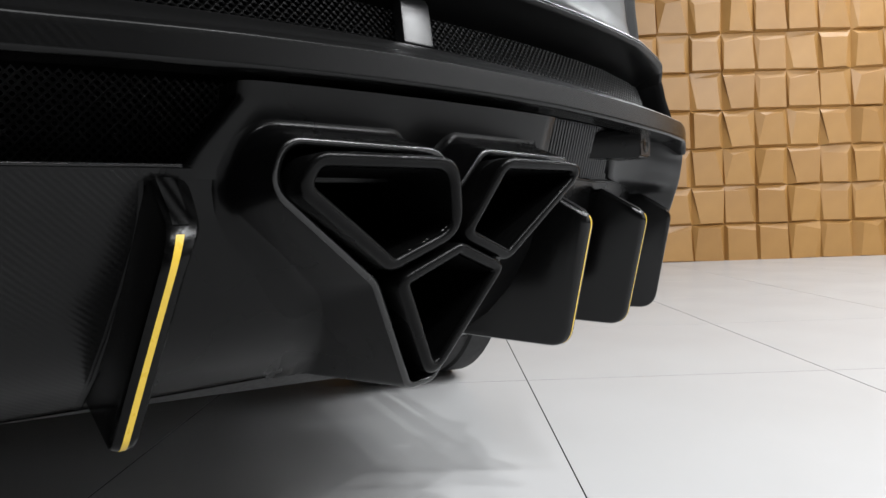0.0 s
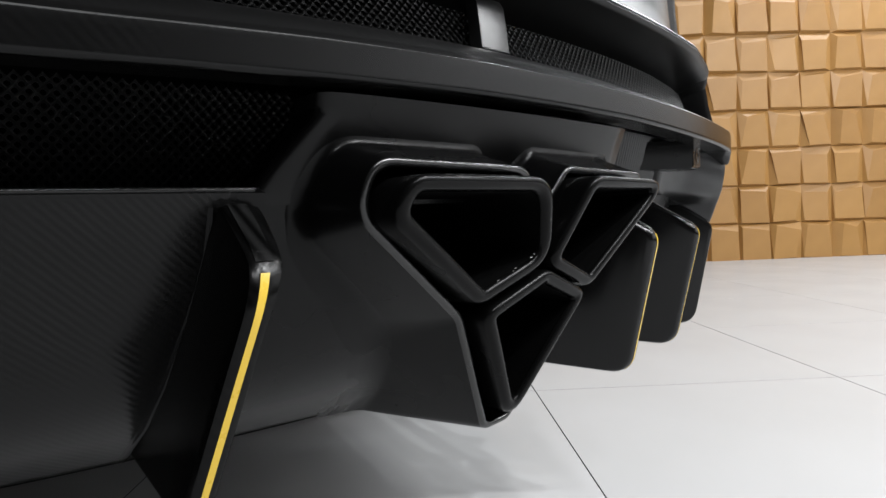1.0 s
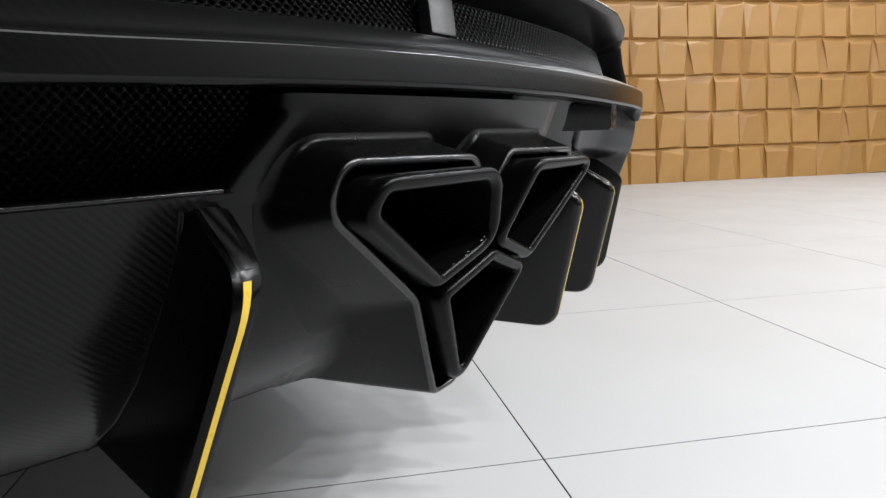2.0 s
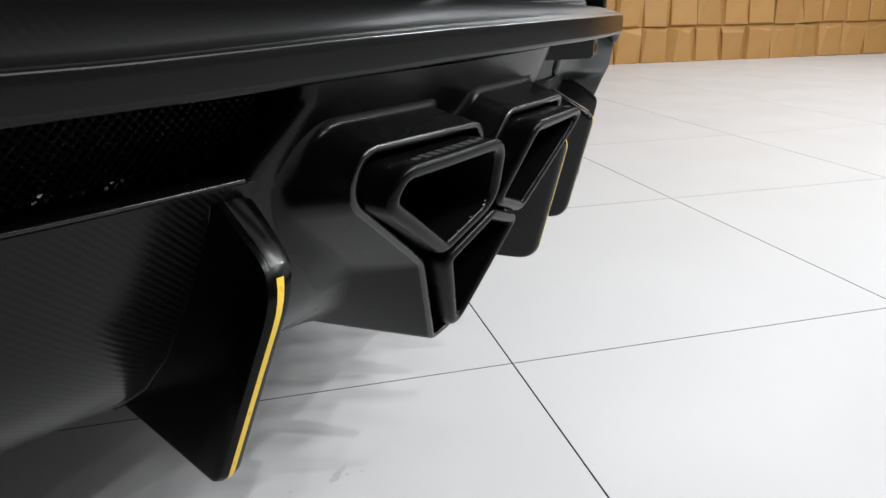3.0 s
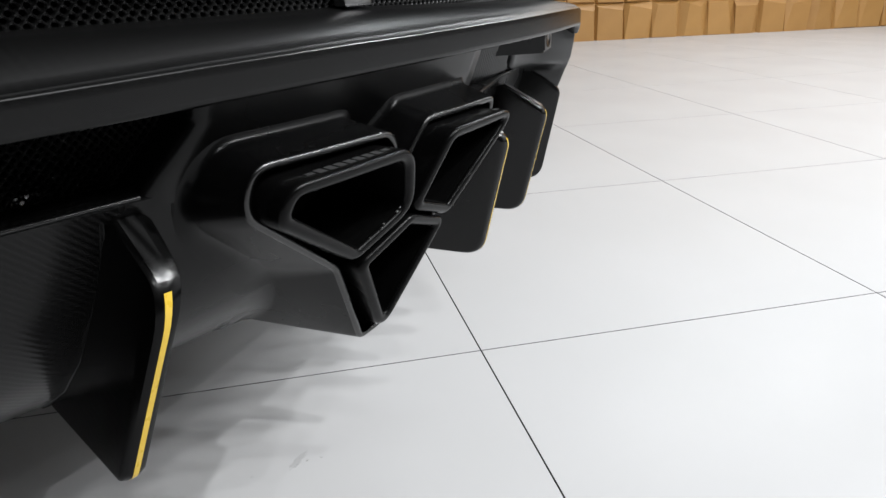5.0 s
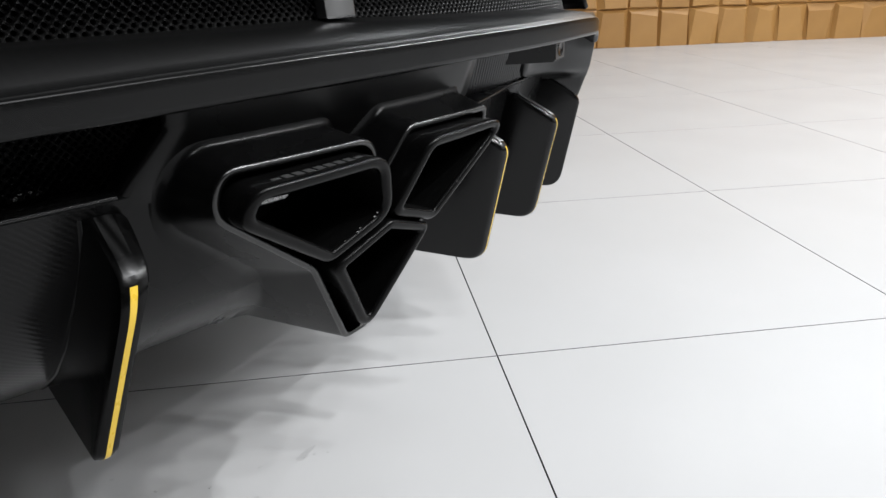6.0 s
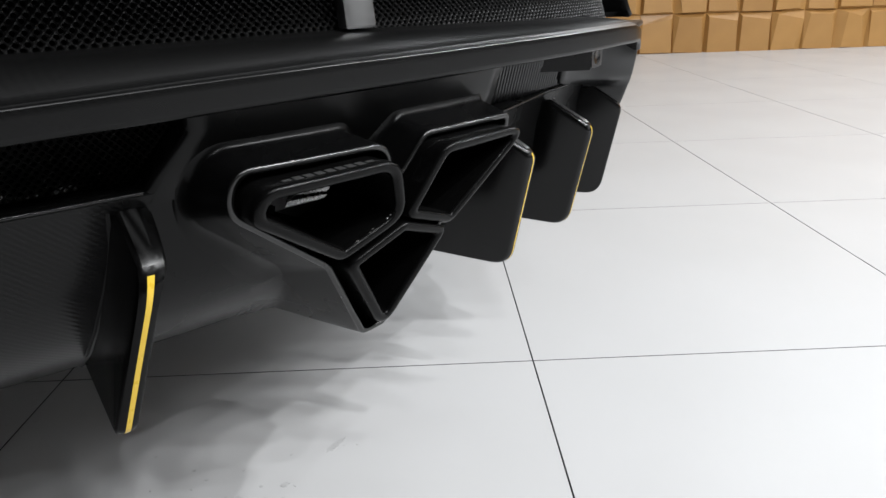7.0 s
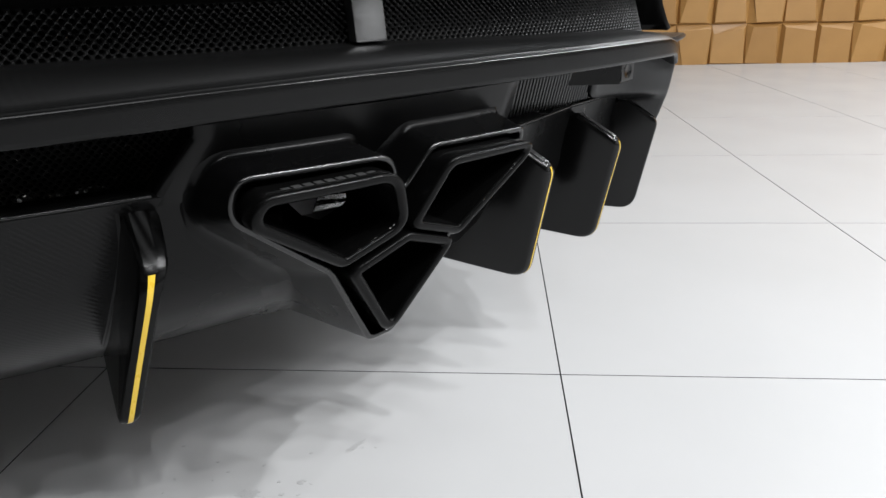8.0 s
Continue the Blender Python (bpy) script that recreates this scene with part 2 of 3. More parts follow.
# ---- room ----
def room():
    ground = new("floor")
    tagged(ground, "large white polished square floor tiles with thin dark joints", "floor", kind="structure")
    bm = bmesh.new()
    box(bm, ROOM_W, ROOM_E, ROOM_S, WALL_Y, -0.2, -0.0042)
    part("grout_bed", bm, GROUT, ground, "dark grey joint between tiles", 0)

    def slab(name, x0, x1, y0, y1, z0, z1, mat, label):
        b = bmesh.new()
        box(b, x0, x1, y0, y1, z0, z1)
        ob = part(name, b, mat, None, "", 0)
        return tagged(ob, label, name.split("_")[0], kind="structure")
    # unseen wall, paler than the west one to brighten reflections on the tail
    slab("wall_south", ROOM_W - 0.2, ROOM_E + 0.2, ROOM_S - 0.2, ROOM_S, -0.2, CEILING_Z, PALE, "unseen plain showroom wall, pale grey to reflect in shield and blade")
    slab("wall_west", ROOM_W - 0.2, ROOM_W, ROOM_S, WALL_Y, -0.2, CEILING_Z, WHITE, "plain dark grey painted showroom wall")
    # unseen wall, kept white as a reflector for the blade
    slab("wall_east", ROOM_E, ROOM_E + 0.2, ROOM_S, WALL_Y, -0.2, CEILING_Z, BRIGHT, "unseen plain showroom wall, white to reflect in the blade")
    # unseen dark band, added to keep wall light from under the car
    slab("dado", ROOM_E - 0.02, ROOM_E - 0.001, ROOM_S, WALL_Y, 0.001, 1.1, WHITE, "unseen dark grey band on the white wall, added to cut bounce light")
    slab("ceiling", ROOM_W - 0.2, ROOM_E + 0.2, ROOM_S - 0.2, WALL_Y + 0.3, CEILING_Z, CEILING_Z + 0.2, CEILING, "plain dark painted showroom ceiling")
    wall = slab("wall_north", ROOM_W - 0.2, ROOM_E + 0.2, WALL_Y + 0.05, WALL_Y + 0.3, -0.2, PANEL_TOP, GOLD, "showroom wall clad in ochre gold faceted square panels")
    slab("wall_north_upper", ROOM_W - 0.2, ROOM_E + 0.2, WALL_Y + 0.02, WALL_Y + 0.3, PANEL_TOP, CEILING_Z, BRIGHT, "plain white painted wall above the gold panels")
    return ground, wall


FLOOR, WALL = room()


# ---- the car ----
CAR = new("car")
CAR.matrix_world = pose(-0.58, -0.72, 0, 0, 0, 26)
tagged(CAR, "satin black car tail with angular triple exhaust and yellow-edged fins", "car")

# lower skin of the diffuser
LEDGE = 0.473
SEAM = 0.26
ZS = [0.298, 0.302, 0.306, 0.318, 0.33, 0.345, 0.36, 0.38, 0.40, 0.42, 0.44, 0.455, 0.465, LEDGE]
US = spread(0.02, 0.9, 45) + [0.92, 0.94, 0.955, 0.965, 0.975, 0.985, 0.995, 1.005, 1.015, 1.025, 1.035, 1.05, 1.065, 1.08, 1.1, 1.12, 1.25, 1.45, 1.7]
US = [-u for u in reversed(US)] + [0.0] + sorted(US + [SEAM])


def retreat(u):
    """The lower skin lies a little deeper towards the corners."""
    return 0.026 * max(0.0, min(1.0, (abs(u) - 0.66) / 0.14))


def lower_skin():
    rows = [[(u, skin(z) + retreat(u) * min(1, (z - 0.298) / 0.14), z) for u in US] for z in ZS]
    rows.append([(u, skin(LEDGE) + retreat(u) + 0.003, LEDGE + 0.0035) for u in US])
    rows.append([(u, skin(LEDGE) + retreat(u) + 0.03, LEDGE + 0.004) for u in US])
    def stretch(name, u0, u1, mat, label):
        keep = [k for k, u in enumerate(US) if u0 <= u <= u1]
        bm = bmesh.new()
        sheet(bm, [[r[k] for k in keep] for r in rows], 0.004, lambda q: 0.33 < q[0] < 0.58 and 0.32 < q[2] < 0.462 and q[0] - 0.33 > (0.45 - q[2]) * 1.0)
        part(name, bm, mat, CAR, label, 50)
    stretch("diffuser", -2.0, SEAM, CARBON, "satin carbon fibre diffuser skin with a thin bright ledge")
    stretch("diffuser_side", SEAM, 2.0, PAINT, "satin black diffuser skin round the exhaust")


lower_skin()


def ledge_trim(u0, u1, s):
    """Thin rounded bead along the ledge under a mesh opening."""
    loops = []
    for u in spread(u0, u1, 30):
        d = skin(LEDGE) + retreat(u) + 0.0018
        loops.append([C(s * u, d + 0.0017 * math.cos(a), LEDGE + 0.0018 + 0.0017 * math.sin(a)) for a in [2 * math.pi * k / 10 for k in range(10)]])
    bm = bmesh.new()
    rings(bm, loops, True, True, True)
    part("ledge_trim", tidy(bm), GLOSS, CAR, "thin glossy bead under the mesh", 60)


ledge_trim(-0.27, 0.2745, 1)
ledge_trim(0.615, 0.90, 1)
ledge_trim(0.615, 0.90, -1)


def bay_panel(s):
    """The panel that carries the exhaust tips, between the two mesh openings."""
    rows = []
    for z in (0.466, 0.474, 0.485, 0.5, 0.512, 0.516, 0.519, 0.522, 0.529):
        t = (z - 0.474) / 0.055
        left, right = 0.273 + 0.031 * min(1.0, t / 0.82), 0.634 - 0.007 * t
        us = spread(left, right, 18)
        lip = [(left, skin(z) + 0.03, z), (left + 0.0006, skin(z) + 0.009, z), (left + 0.0025, skin(z) + 0.0045, z), (left + 0.0055, skin(z) + 0.0016, z), (left + 0.010, skin(z), z)]
        row = lip + [(u, skin(z) - 0.0008, z) for u in us[1:-1] if u > left + 0.012] + [(right - 0.003, skin(z), z), (right, skin(z) + 0.004, z), (right, skin(z) + 0.03, z)]
        rows.append([(s * u, d, q) for u, d, q in row])
    rows.append([(u, d + 0.03, z) for u, d, z in rows[-1]])
    bm = bmesh.new()
    sheet(bm, rows, 0.003)
    part("exhaust_panel", bm, PANEL_PAINT, CAR, "satin black panel round the exhaust tips", 50)


bay_panel(1)
bay_panel(-1)


def corner_panel(s):
    """Smooth panel that climbs from the diffuser's ledge to the post at the bumper's corner and runs on along the flank."""
    rows = []
    for z in (0.408, 0.416, 0.425, 0.44, 0.450, 0.459, 0.463, 0.467, 0.470, 0.474, 0.48, 0.49, 0.50, 0.51, 0.52, 0.53, 0.537):
        o = float(np.interp(z, (0.408, 0.425, 0.44, 0.466, 0.51, 0.54), (0.028, 0.021, 0.016, 0.010, 0.003, 0.001)))
        a = float(np.interp(z, (0.408, 0.43, 0.459, 0.463, 0.467, 0.470, 0.474, 0.48, 0.49, 0.50, 0.51, 0.52, 0.537), (0.984, 0.983, 0.976, 0.965, 0.940, 0.895, 0.860, 0.842, 0.836, 0.834, 0.832, 0.832, 0.832)))
        d0 = float(np.interp(z, (0.408, 0.43, 0.459, 0.463, 0.467, 0.470, 0.474, 0.48, 0.49, 0.50, 0.51, 0.52, 0.537), (0.034, 0.030, 0.062, 0.068, 0.073, 0.075, 0.075, 0.073, 0.070, 0.067, 0.065, 0.063, 0.061)))
        row = [(a - 0.003, d0 + 0.03, z), (a - 0.002, d0 + 0.003, z)]
        lip = float(np.interp(z, (0.43, 0.459, 0.48, 0.50, 0.53), (1.0, 0.986, 0.968, 0.966, 0.975)))
        for k in range(15):
            t = k / 14
            row.append((a + (lip - a) * t, o + 0.0025 + (d0 - o - 0.0025) * (1 - t ** 1.8), z))
        row += [(lip + 0.0015, o + 0.0012, z), (lip + 0.004, o + 0.0003, z), (lip + 0.008, o, z)] + [(lip + (1.12 - lip) * k / 10, o, z) for k in range(1, 11)] + [(u, o, z) for u in (1.25, 1.45, 1.7)]
        rows.append([(s * u, d, q) for u, d, q in row])
    bm = bmesh.new()
    sheet(bm, rows, 0.003)
    part("bumper_corner", bm, CORNER_PAINT, CAR, "satin black bumper corner", 60)


corner_panel(1)
corner_panel(-1)


def side_skirt(s):
    """Lower flank between the bumper's corner and the wheel."""
    bm = bmesh.new()
    sheet(bm, [[(s * u, d, z) for u in spread(1.03, 1.62, 14)] for d, z in ((0.085, 0.31), (0.075, 0.33), (0.062, 0.36), (0.05, 0.41))], 0.004)
    part("side_skirt", bm, DARK, CAR, "matt black lower flank behind the wheel", 40)


side_skirt(1)
side_skirt(-1)


# blade above the diffuser
def blade_z(u):
    """Heights of the blade's lower and upper edge."""
    a = abs(u)
    return (float(np.interp(a, (0.0, 0.19, 0.30, 0.41, 0.59, 0.79, 0.96), (0.5275, 0.529, 0.531, 0.5325, 0.5325, 0.529, 0.527))),
            float(np.interp(a, (0.0, 0.19, 0.30, 0.41, 0.59, 0.79, 0.96), (0.548, 0.5495, 0.553, 0.555, 0.555, 0.553, 0.550))))


def blade():
    us = sorted(set([u for u in US if abs(u) < 0.93] + [k * q for q in (0.91, 0.925, 0.93, 0.935, 0.94, 0.945, 0.95, 0.955, 0.96, 0.965) for k in (1, -1)]))
    front, upper, bead = [], [], []
    for u in us:
        b, t = blade_z(u)
        a = abs(u)
        if a > 0.86:
            t = float(np.interp(a, (0.86, 0.90, 0.92, 0.935, 0.945, 0.955, 0.965), (t, 0.5505, 0.547, 0.543, 0.539, 0.534, 0.527)))
            b = float(np.interp(a, (0.86, 0.93, 0.945, 0.965), (b, 0.5265, 0.522, 0.512)))
        top = float(np.interp(a, (0.0, 0.45, 0.7, 0.86, 0.93), (0.5752, 0.5745, 0.567, 0.562, 0.556))) - 0.8 * max(0.0, 0.548 - t) * (a > 0.86)
        crest = [(0.0012, t - 0.0002), (0.0018, t + 0.00015), (0.0034, t + 0.0008)]
        rise = float(np.interp(a, (0.2, 0.6, 0.9, 0.965), (0.0015, 0.003, 0.002, 0.0015)))
        d1, z1 = 0.0034 + 0.9 * rise, t + 0.0008 + rise
        bulge = float(np.interp(a, (0.15, 0.5), (1.4, 2.4)))
        slope = [(d1 - 0.001, z1 - 0.0011), (d1, z1 - 0.0003), (d1 + 0.0015, z1 + 0.0002)] + [(d1 + 0.0015 + (0.0385 - d1) * k / 9, z1 + 0.0002 + (top - 0.0006 - z1) * (1 - (1 - k / 9) ** bulge)) for k in range(1, 10)]
        front.append([C(u, d, z) for d, z in [
            (0.03, b + 0.001), (0.007, b + 0.0002), (0.004, b), (0.0022, b + 0.0002), (0.0008, b + 0.0011), (0.0, b + 0.0026), (0.0, b + 0.0045),
            (0.0, t - 0.006), (0.0, t - 0.0016), (0.0001, t - 0.0009), (0.008, t - 0.0012), (0.03, t - 0.003)]])
        upper.append([C(u, d, z) for d, z in [(0.0012, t - 0.0008), *crest, *slope, (0.045, top + 0.0004), (0.05, top + 0.001), (0.10, top + 0.003), (0.10, t - 0.0036), (0.03, t - 0.0025)]])
        # added bead on the crest, shaped to show a highlight growing outwards
        low = float(np.interp(a, (0.2, 0.45), (52, 24)))
        r = float(np.interp(a, (0.15, 0.5, 0.8, 0.93), (0.0009, 0.0028, 0.0028, 0.0016)))
        bead.append([C(u, r - 0.00015 - r * math.cos(e), t + 0.0002 - r + r * math.sin(e)) for e in [radians(low + (94 - low) * k / 6) for k in range(7)]] + [C(u, 0.0018, t - 0.0011), C(u, 0.0005, t - 0.0011)])
    for name, loops, mat, label in (("bumper_blade", front, BLADE, "satin carbon fibre blade across the tail"), ("blade_top", upper, BLADE_TOP, "lacquered carbon fibre top of the blade"), ("blade_edge", bead, EDGE, "glossy bead added for the highlight along the upper edge of the blade")):
        bm = bmesh.new()
        rings(bm, loops, True, True, True)
        part(name, tidy(bm), mat, CAR, label, 32)


blade()


def blade_flick(s):
    """Thin pointed end of the blade that stands out over the flank."""
    bm = bmesh.new()
    plan = [(0.93, 0.335), (0.972, 0.345), (1.04, 0.404), (1.047, 0.411), (1.043, 0.42), (0.99, 0.5), (0.95, 0.5)]
    mid = [(x - 0.0 if x < 1.0 else x - 0.004, y) for x, y in plan]
    rings(bm, [[(s * x, y, 0.5365) for x, y in mid], [(s * x, y, 0.539) for x, y in plan], [(s * x, y, 0.5425) for x, y in plan], [(s * x, y, 0.545) for x, y in mid]], True, True, True)
    part("blade_flick", tidy(bm), CORNER_PAINT, CAR, "pointed satin black end of the blade", 40)


blade_flick(1)
blade_flick(-1)


def edge_z(u):
    a = abs(u)
    return float(np.interp(a, (0, 0.5, 0.8, 0.88, 0.92, 0.94, 0.95, 0.96, 0.97, 0.985), (0.628, 0.628, 0.629, 0.626, 0.620, 0.610, 0.598, 0.580, 0.565, 0.556)))


def edge_d(u):
    return float(np.interp(abs(u), (0, 0.8, 0.9, 0.94, 0.955, 0.97, 0.985), (0.012, 0.013, 0.023, 0.030, 0.026, 0.018, 0.013)))


def upper_bumper():
    us = sorted(set(US[1:-1] + [k * (0.9101 + 0.0035 * q) for q in range(24) for k in (1, -1)]))
    loops = []
    for u in us:
        e = edge_z(u)
        k = max(0.0, min(1.0, (e - 0.575) / 0.05))
        d0 = edge_d(u)
        loops.append([C(u, d, z) for d, z in (
            (0.30, e + 0.0), (0.062 + 0.03 * (1 - k), e - 0.018 * k), (d0 + 0.012, e - 0.002 * k), (d0 + 0.005, e - 0.0008), (d0 + 0.002, e + 0.0006), (d0, e + 0.003), (d0 + 0.0008, e + 0.0055), (d0 + 0.004, e + 0.0085), (d0 + 0.007, e + 0.0105),
            (d0 + 0.014, e + 0.015), (d0 + 0.03, e + 0.027), (d0 + 0.04, e + 0.04), (d0 + 0.046, 0.69), (d0 + 0.049, 0.72), (d0 + 0.051, 0.76), (d0 + 0.056, 0.82),
            (d0 + 0.064, 0.88), (d0 + 0.074, 0.92), (d0 + 0.09, 0.945), (0.15, 0.962), (0.30, 0.97))])
    bm = bmesh.new()
    rings(bm, loops, True, True, True)
    part("upper_bumper", tidy(bm), UPPER, CAR, "satin grey-black upper bumper with a crisp lower edge", 40)
    # added glossy bead that draws the highlight line along the lip
    bm = bmesh.new()
    rings(bm, [[C(u, edge_d(u) + 0.0032 - 0.0034 * math.cos(e), edge_z(u) + 0.0048 + 0.0034 * math.sin(e)) for e in [radians(15 + 14 * k) for k in range(6)]]
               + [C(u, edge_d(u) + 0.004, edge_z(u) + 0.0055)] for u in us if abs(u) < 0.93], True, True, True)
    part("bumper_edge", tidy(bm), EDGE, CAR, "glossy bead added for the highlight on the lower edge of the upper bumper", 32)


upper_bumper()


def underbody():
    bm = bmesh.new()
    us = spread(-0.95, 0.95, 39)
    a = [C(u, 0.172, 0.2965) for u in us]
    b = [(x * 0.94, 0.75, 0.275) for x, y, z in a]
    mids = [[tuple(p[k] + (q[k] - p[k]) * t for k in range(3)) for p, q in zip(a, b)] for t in (0.12, 0.75)]
    c = [(p[0], 0.75, 0.72) for p in b]
    e = [(p[0], 1.85, 0.72) for p in b]
    # carried low here so wall light stays off the floor underneath
    g = [(p[0], 1.85, 0.14) for p in b]
    h = [(p[0], 4.5, 0.13) for p in b]
    low = [a, *mids, b, c, e, g, h]
    top = [[(p[0], p[1], p[2] + 0.006) for p in r] for r in low]
    for rows_, flip in ((low, 0), (top, 1)):
        v = [[bm.verts.new(p) for p in r] for r in rows_]
        for i in range(len(v) - 1):
            for j in range(len(us) - 1):
                if i == 1 and 0.33 < us[j] < 0.5:
                    continue
                f = (v[i][j], v[i][j + 1], v[i + 1][j + 1], v[i + 1][j])
                bm.faces.new(f if flip else tuple(reversed(f)))
    part("underbody", bm, DARK, CAR, "flat black plastic underbody", 30)
    bm = bmesh.new()
    prof = [(0.33, 0.288), (0.36, 0.272), (0.415, 0.240), (0.43, 0.237), (1.02, 0.205), (1.03, 0.215), (0.44, 0.246), (0.40, 0.262)]
    rings(bm, [[(x * k, y, z) for y, z in prof] for x, k in ((-0.475, 1.0), (-0.465, 1.0), (-0.2, 1.0), (0.2, 1.0), (0.465, 1.0), (0.475, 1.0))], True, True, True)
    part("undertray", tidy(bm), TRAY, CAR, "dull grey plastic undertray behind the diffuser", 30)
    # unseen plain shell, added low to block light passing under the car
    bm = bmesh.new()
    side = [(0.90, 0.12), (0.97, 0.14), (0.985, 0.5), (0.97, 0.8), (0.93, 0.95), (0.80, 0.99)]
    ring_ = side + [(-x, z) for x, z in reversed(side)]
    rings(bm, [[(x * k, y, z) for x, z in ring_] for y, k in ((1.86, 1.0), (3.9, 1.0), (4.4, 0.93), (4.6, 0.8))], True, True, True)
    part("body_shell", tidy(bm), PAINT, CAR, "unseen satin black body in front of the bumper, low to block light", 30)
    bm = bmesh.new()
    deck = [(0.985, 0.5), (0.97, 0.8), (0.93, 0.95), (0.80, 0.99)]
    ring_ = deck + [(-x, z) for x, z in reversed(deck)]
    rings(bm, [[(x * k, y, z) for x, z in ring_] for y, k in ((0.55, 0.9), (0.8, 0.97), (1.855, 1.0))], True, True, True)
    part("boot_shell", tidy(bm), DARK, CAR, "black inner shell of the boot", 30)
    bm = bmesh.new()
    us = spread(-0.94, 0.94, 25)
    a = [C(u, 0.26, 0.9695) for u in us]
    b = [(x * 0.86, 1.0, 0.989) for x, y, z in a]
    for r0, r1 in ((a, b), ([(x, y, z - 0.01) for x, y, z in b], [(x, y, z - 0.01) for x, y, z in a])):
        v = [[bm.verts.new(p) for p in r] for r in (r0, r1)]
        for k in range(len(us) - 1):
            bm.faces.new((v[0][k], v[0][k + 1], v[1][k + 1], v[1][k]))
    part("boot_lid", tidy(bm), PAINT, CAR, "satin black cover above the bumper", 30)


underbody()


# wire mesh
def mesh_panel(name, u0, u1, z0, z1, depth, pitch, label, mat, hole=0.26):
    """Expanded mesh of oval holes in staggered rows, thicker where the wires cross; depth gives d at a height."""
    bm = bmesh.new()
    half = pitch / 2
    rows_, cols = int((z1 - z0) / half) + 1, int((u1 - u0) / pitch) + 1
    for r in range(rows_):
        for c in range(cols):
            u, z = u0 + (c + 0.5 * (r % 2)) * pitch, z0 + r * half
            outer, inner, sunk = [], [], []
            for k in range(12):
                a = math.pi * k / 6
                ca, sa = math.cos(a), math.sin(a)
                ro = half / (abs(ca) + abs(sa))
                cross = max(abs(ca), abs(sa)) ** 6
                ri = pitch * hole * (1.0 if k % 3 else 1.06)
                po, pi = (u + ro * ca, z + ro * sa), (u + ri * ca, z + ri * sa * 0.94)
                outer.append(bm.verts.new(C(po[0], depth(po[1]) - 0.0009 * cross, po[1])))
                inner.append(bm.verts.new(C(pi[0], depth(pi[1]) + 0.0004, pi[1])))
                sunk.append(bm.verts.new(C(pi[0], depth(pi[1]) + 0.0026, pi[1])))
            for k in range(12):
                m = (k + 1) % 12
                bm.faces.new((outer[k], outer[m], inner[m], inner[k]))
                bm.faces.new((inner[k], inner[m], sunk[m], sunk[k]))
    bmesh.ops.remove_doubles(bm, verts=bm.verts[:], dist=1e-5)
    ob = part(name, bm, mat, CAR, label, 50)
    ob["kind"] = "stuff"
    return ob


def backing(u0, u1, z0, z1, d0):
    bm = bmesh.new()
    sheet(bm, [[(u, d0, z) for u in spread(u0, u1, 30)] for z in (z0, z1)], 0.005)
    part("mesh_backing", bm, DARK, CAR, "black void behind the mesh", 30)


mesh_panel("lower_mesh", -0.33, 0.325, 0.468, 0.54, lambda z: 0.098 + (0.53 - z) * 0.2, 0.007, "black expanded wire mesh in the diffuser", MESH_DULL)

backing(-0.36, 0.36, 0.44, 0.56, 0.14)


def heat_foil():
    """Crumpled bright foil that glints through the holes of the lower mesh."""
    q = random.Random(8)
    rows_ = [[(u + q.uniform(-0.003, 0.003), 0.135 + q.uniform(-0.003, 0.003), z + q.uniform(-0.002, 0.002)) for u in spread(0.03, 0.27, 25)] for z in (0.446, 0.453, 0.46, 0.468)]
    bm = bmesh.new()
    sheet(bm, rows_, 0.001)
    part("heat_foil", bm, FOIL, CAR, "crumpled metal foil behind the mesh", 0)


heat_foil()


def ribbed_mesh(u0, u1, z0, z1, pitch):
    """Close upright ribs with thinner cross wires behind."""
    bm = bmesh.new()
    n = int((u1 - u0) / pitch)
    for k in range(n):
        u, h = u0 + k * pitch, pitch * 0.26
        loops = []
        for z in spread(z0, z1, 5):
            d = 0.066 + (0.53 - z) * 0.25
            w = 0.25 * (z - z0)
            loops.append([C(u - h + 0.1 * w, d + 0.0012, z), C(u + 0.1 * w, d, z), C(u + h + 0.1 * w, d + 0.0012, z), C(u + 0.1 * w, d + 0.004, z)])
        rings(bm, loops, True, True, True)
    for k in range(int((z1 - z0) / 0.006)):
        z = z0 + k * 0.006
        d = 0.0685 + (0.53 - z) * 0.25
        rings(bm, [[C(u, d, z), C(u, d, z + 0.001), C(u, d + 0.001, z + 0.001), C(u, d + 0.001, z)] for u in spread(u0, u1, 40)], True, True, True)
    ob = part("side_mesh", bm, RIB, CAR, "fine black ribbed mesh beside the exhaust panel", 30)
    ob["kind"] = "stuff"


ribbed_mesh(0.621, 0.93, 0.462, 0.54, 0.006)
backing(0.57, 0.95, 0.45, 0.55, 0.125)
mesh_panel("upper_mesh", -0.1, 0.93, 0.556, 0.616, lambda z: 0.0495 + (z - 0.56) * 0.3, 0.007, "black expanded wire mesh above the blade", MESH)

backing(-0.98, 0.98, 0.57, 0.66, 0.105)


def mesh_bracket():
    bm = bmesh.new()
    rows_ = [[(u, d, z) for u, d, z in ((0.4515, d1, z1), (0.452, d1 - 0.0025, z1), (0.453, d1 - 0.003, z1), (0.481, d1 - 0.003, z1), (0.482, d1 - 0.0025, z1), (0.4825, d1, z1))]
             for d1, z1 in ((0.0395, 0.5765), (0.041, 0.578), (0.0425, 0.592), (0.0445, 0.606), (0.0455, 0.612), (0.052, 0.622))]
    sheet(bm, rows_, 0.008)
    part("mesh_bracket", bm, BRACKET, CAR, "grey metal bracket across the upper mesh", 30)


mesh_bracket()


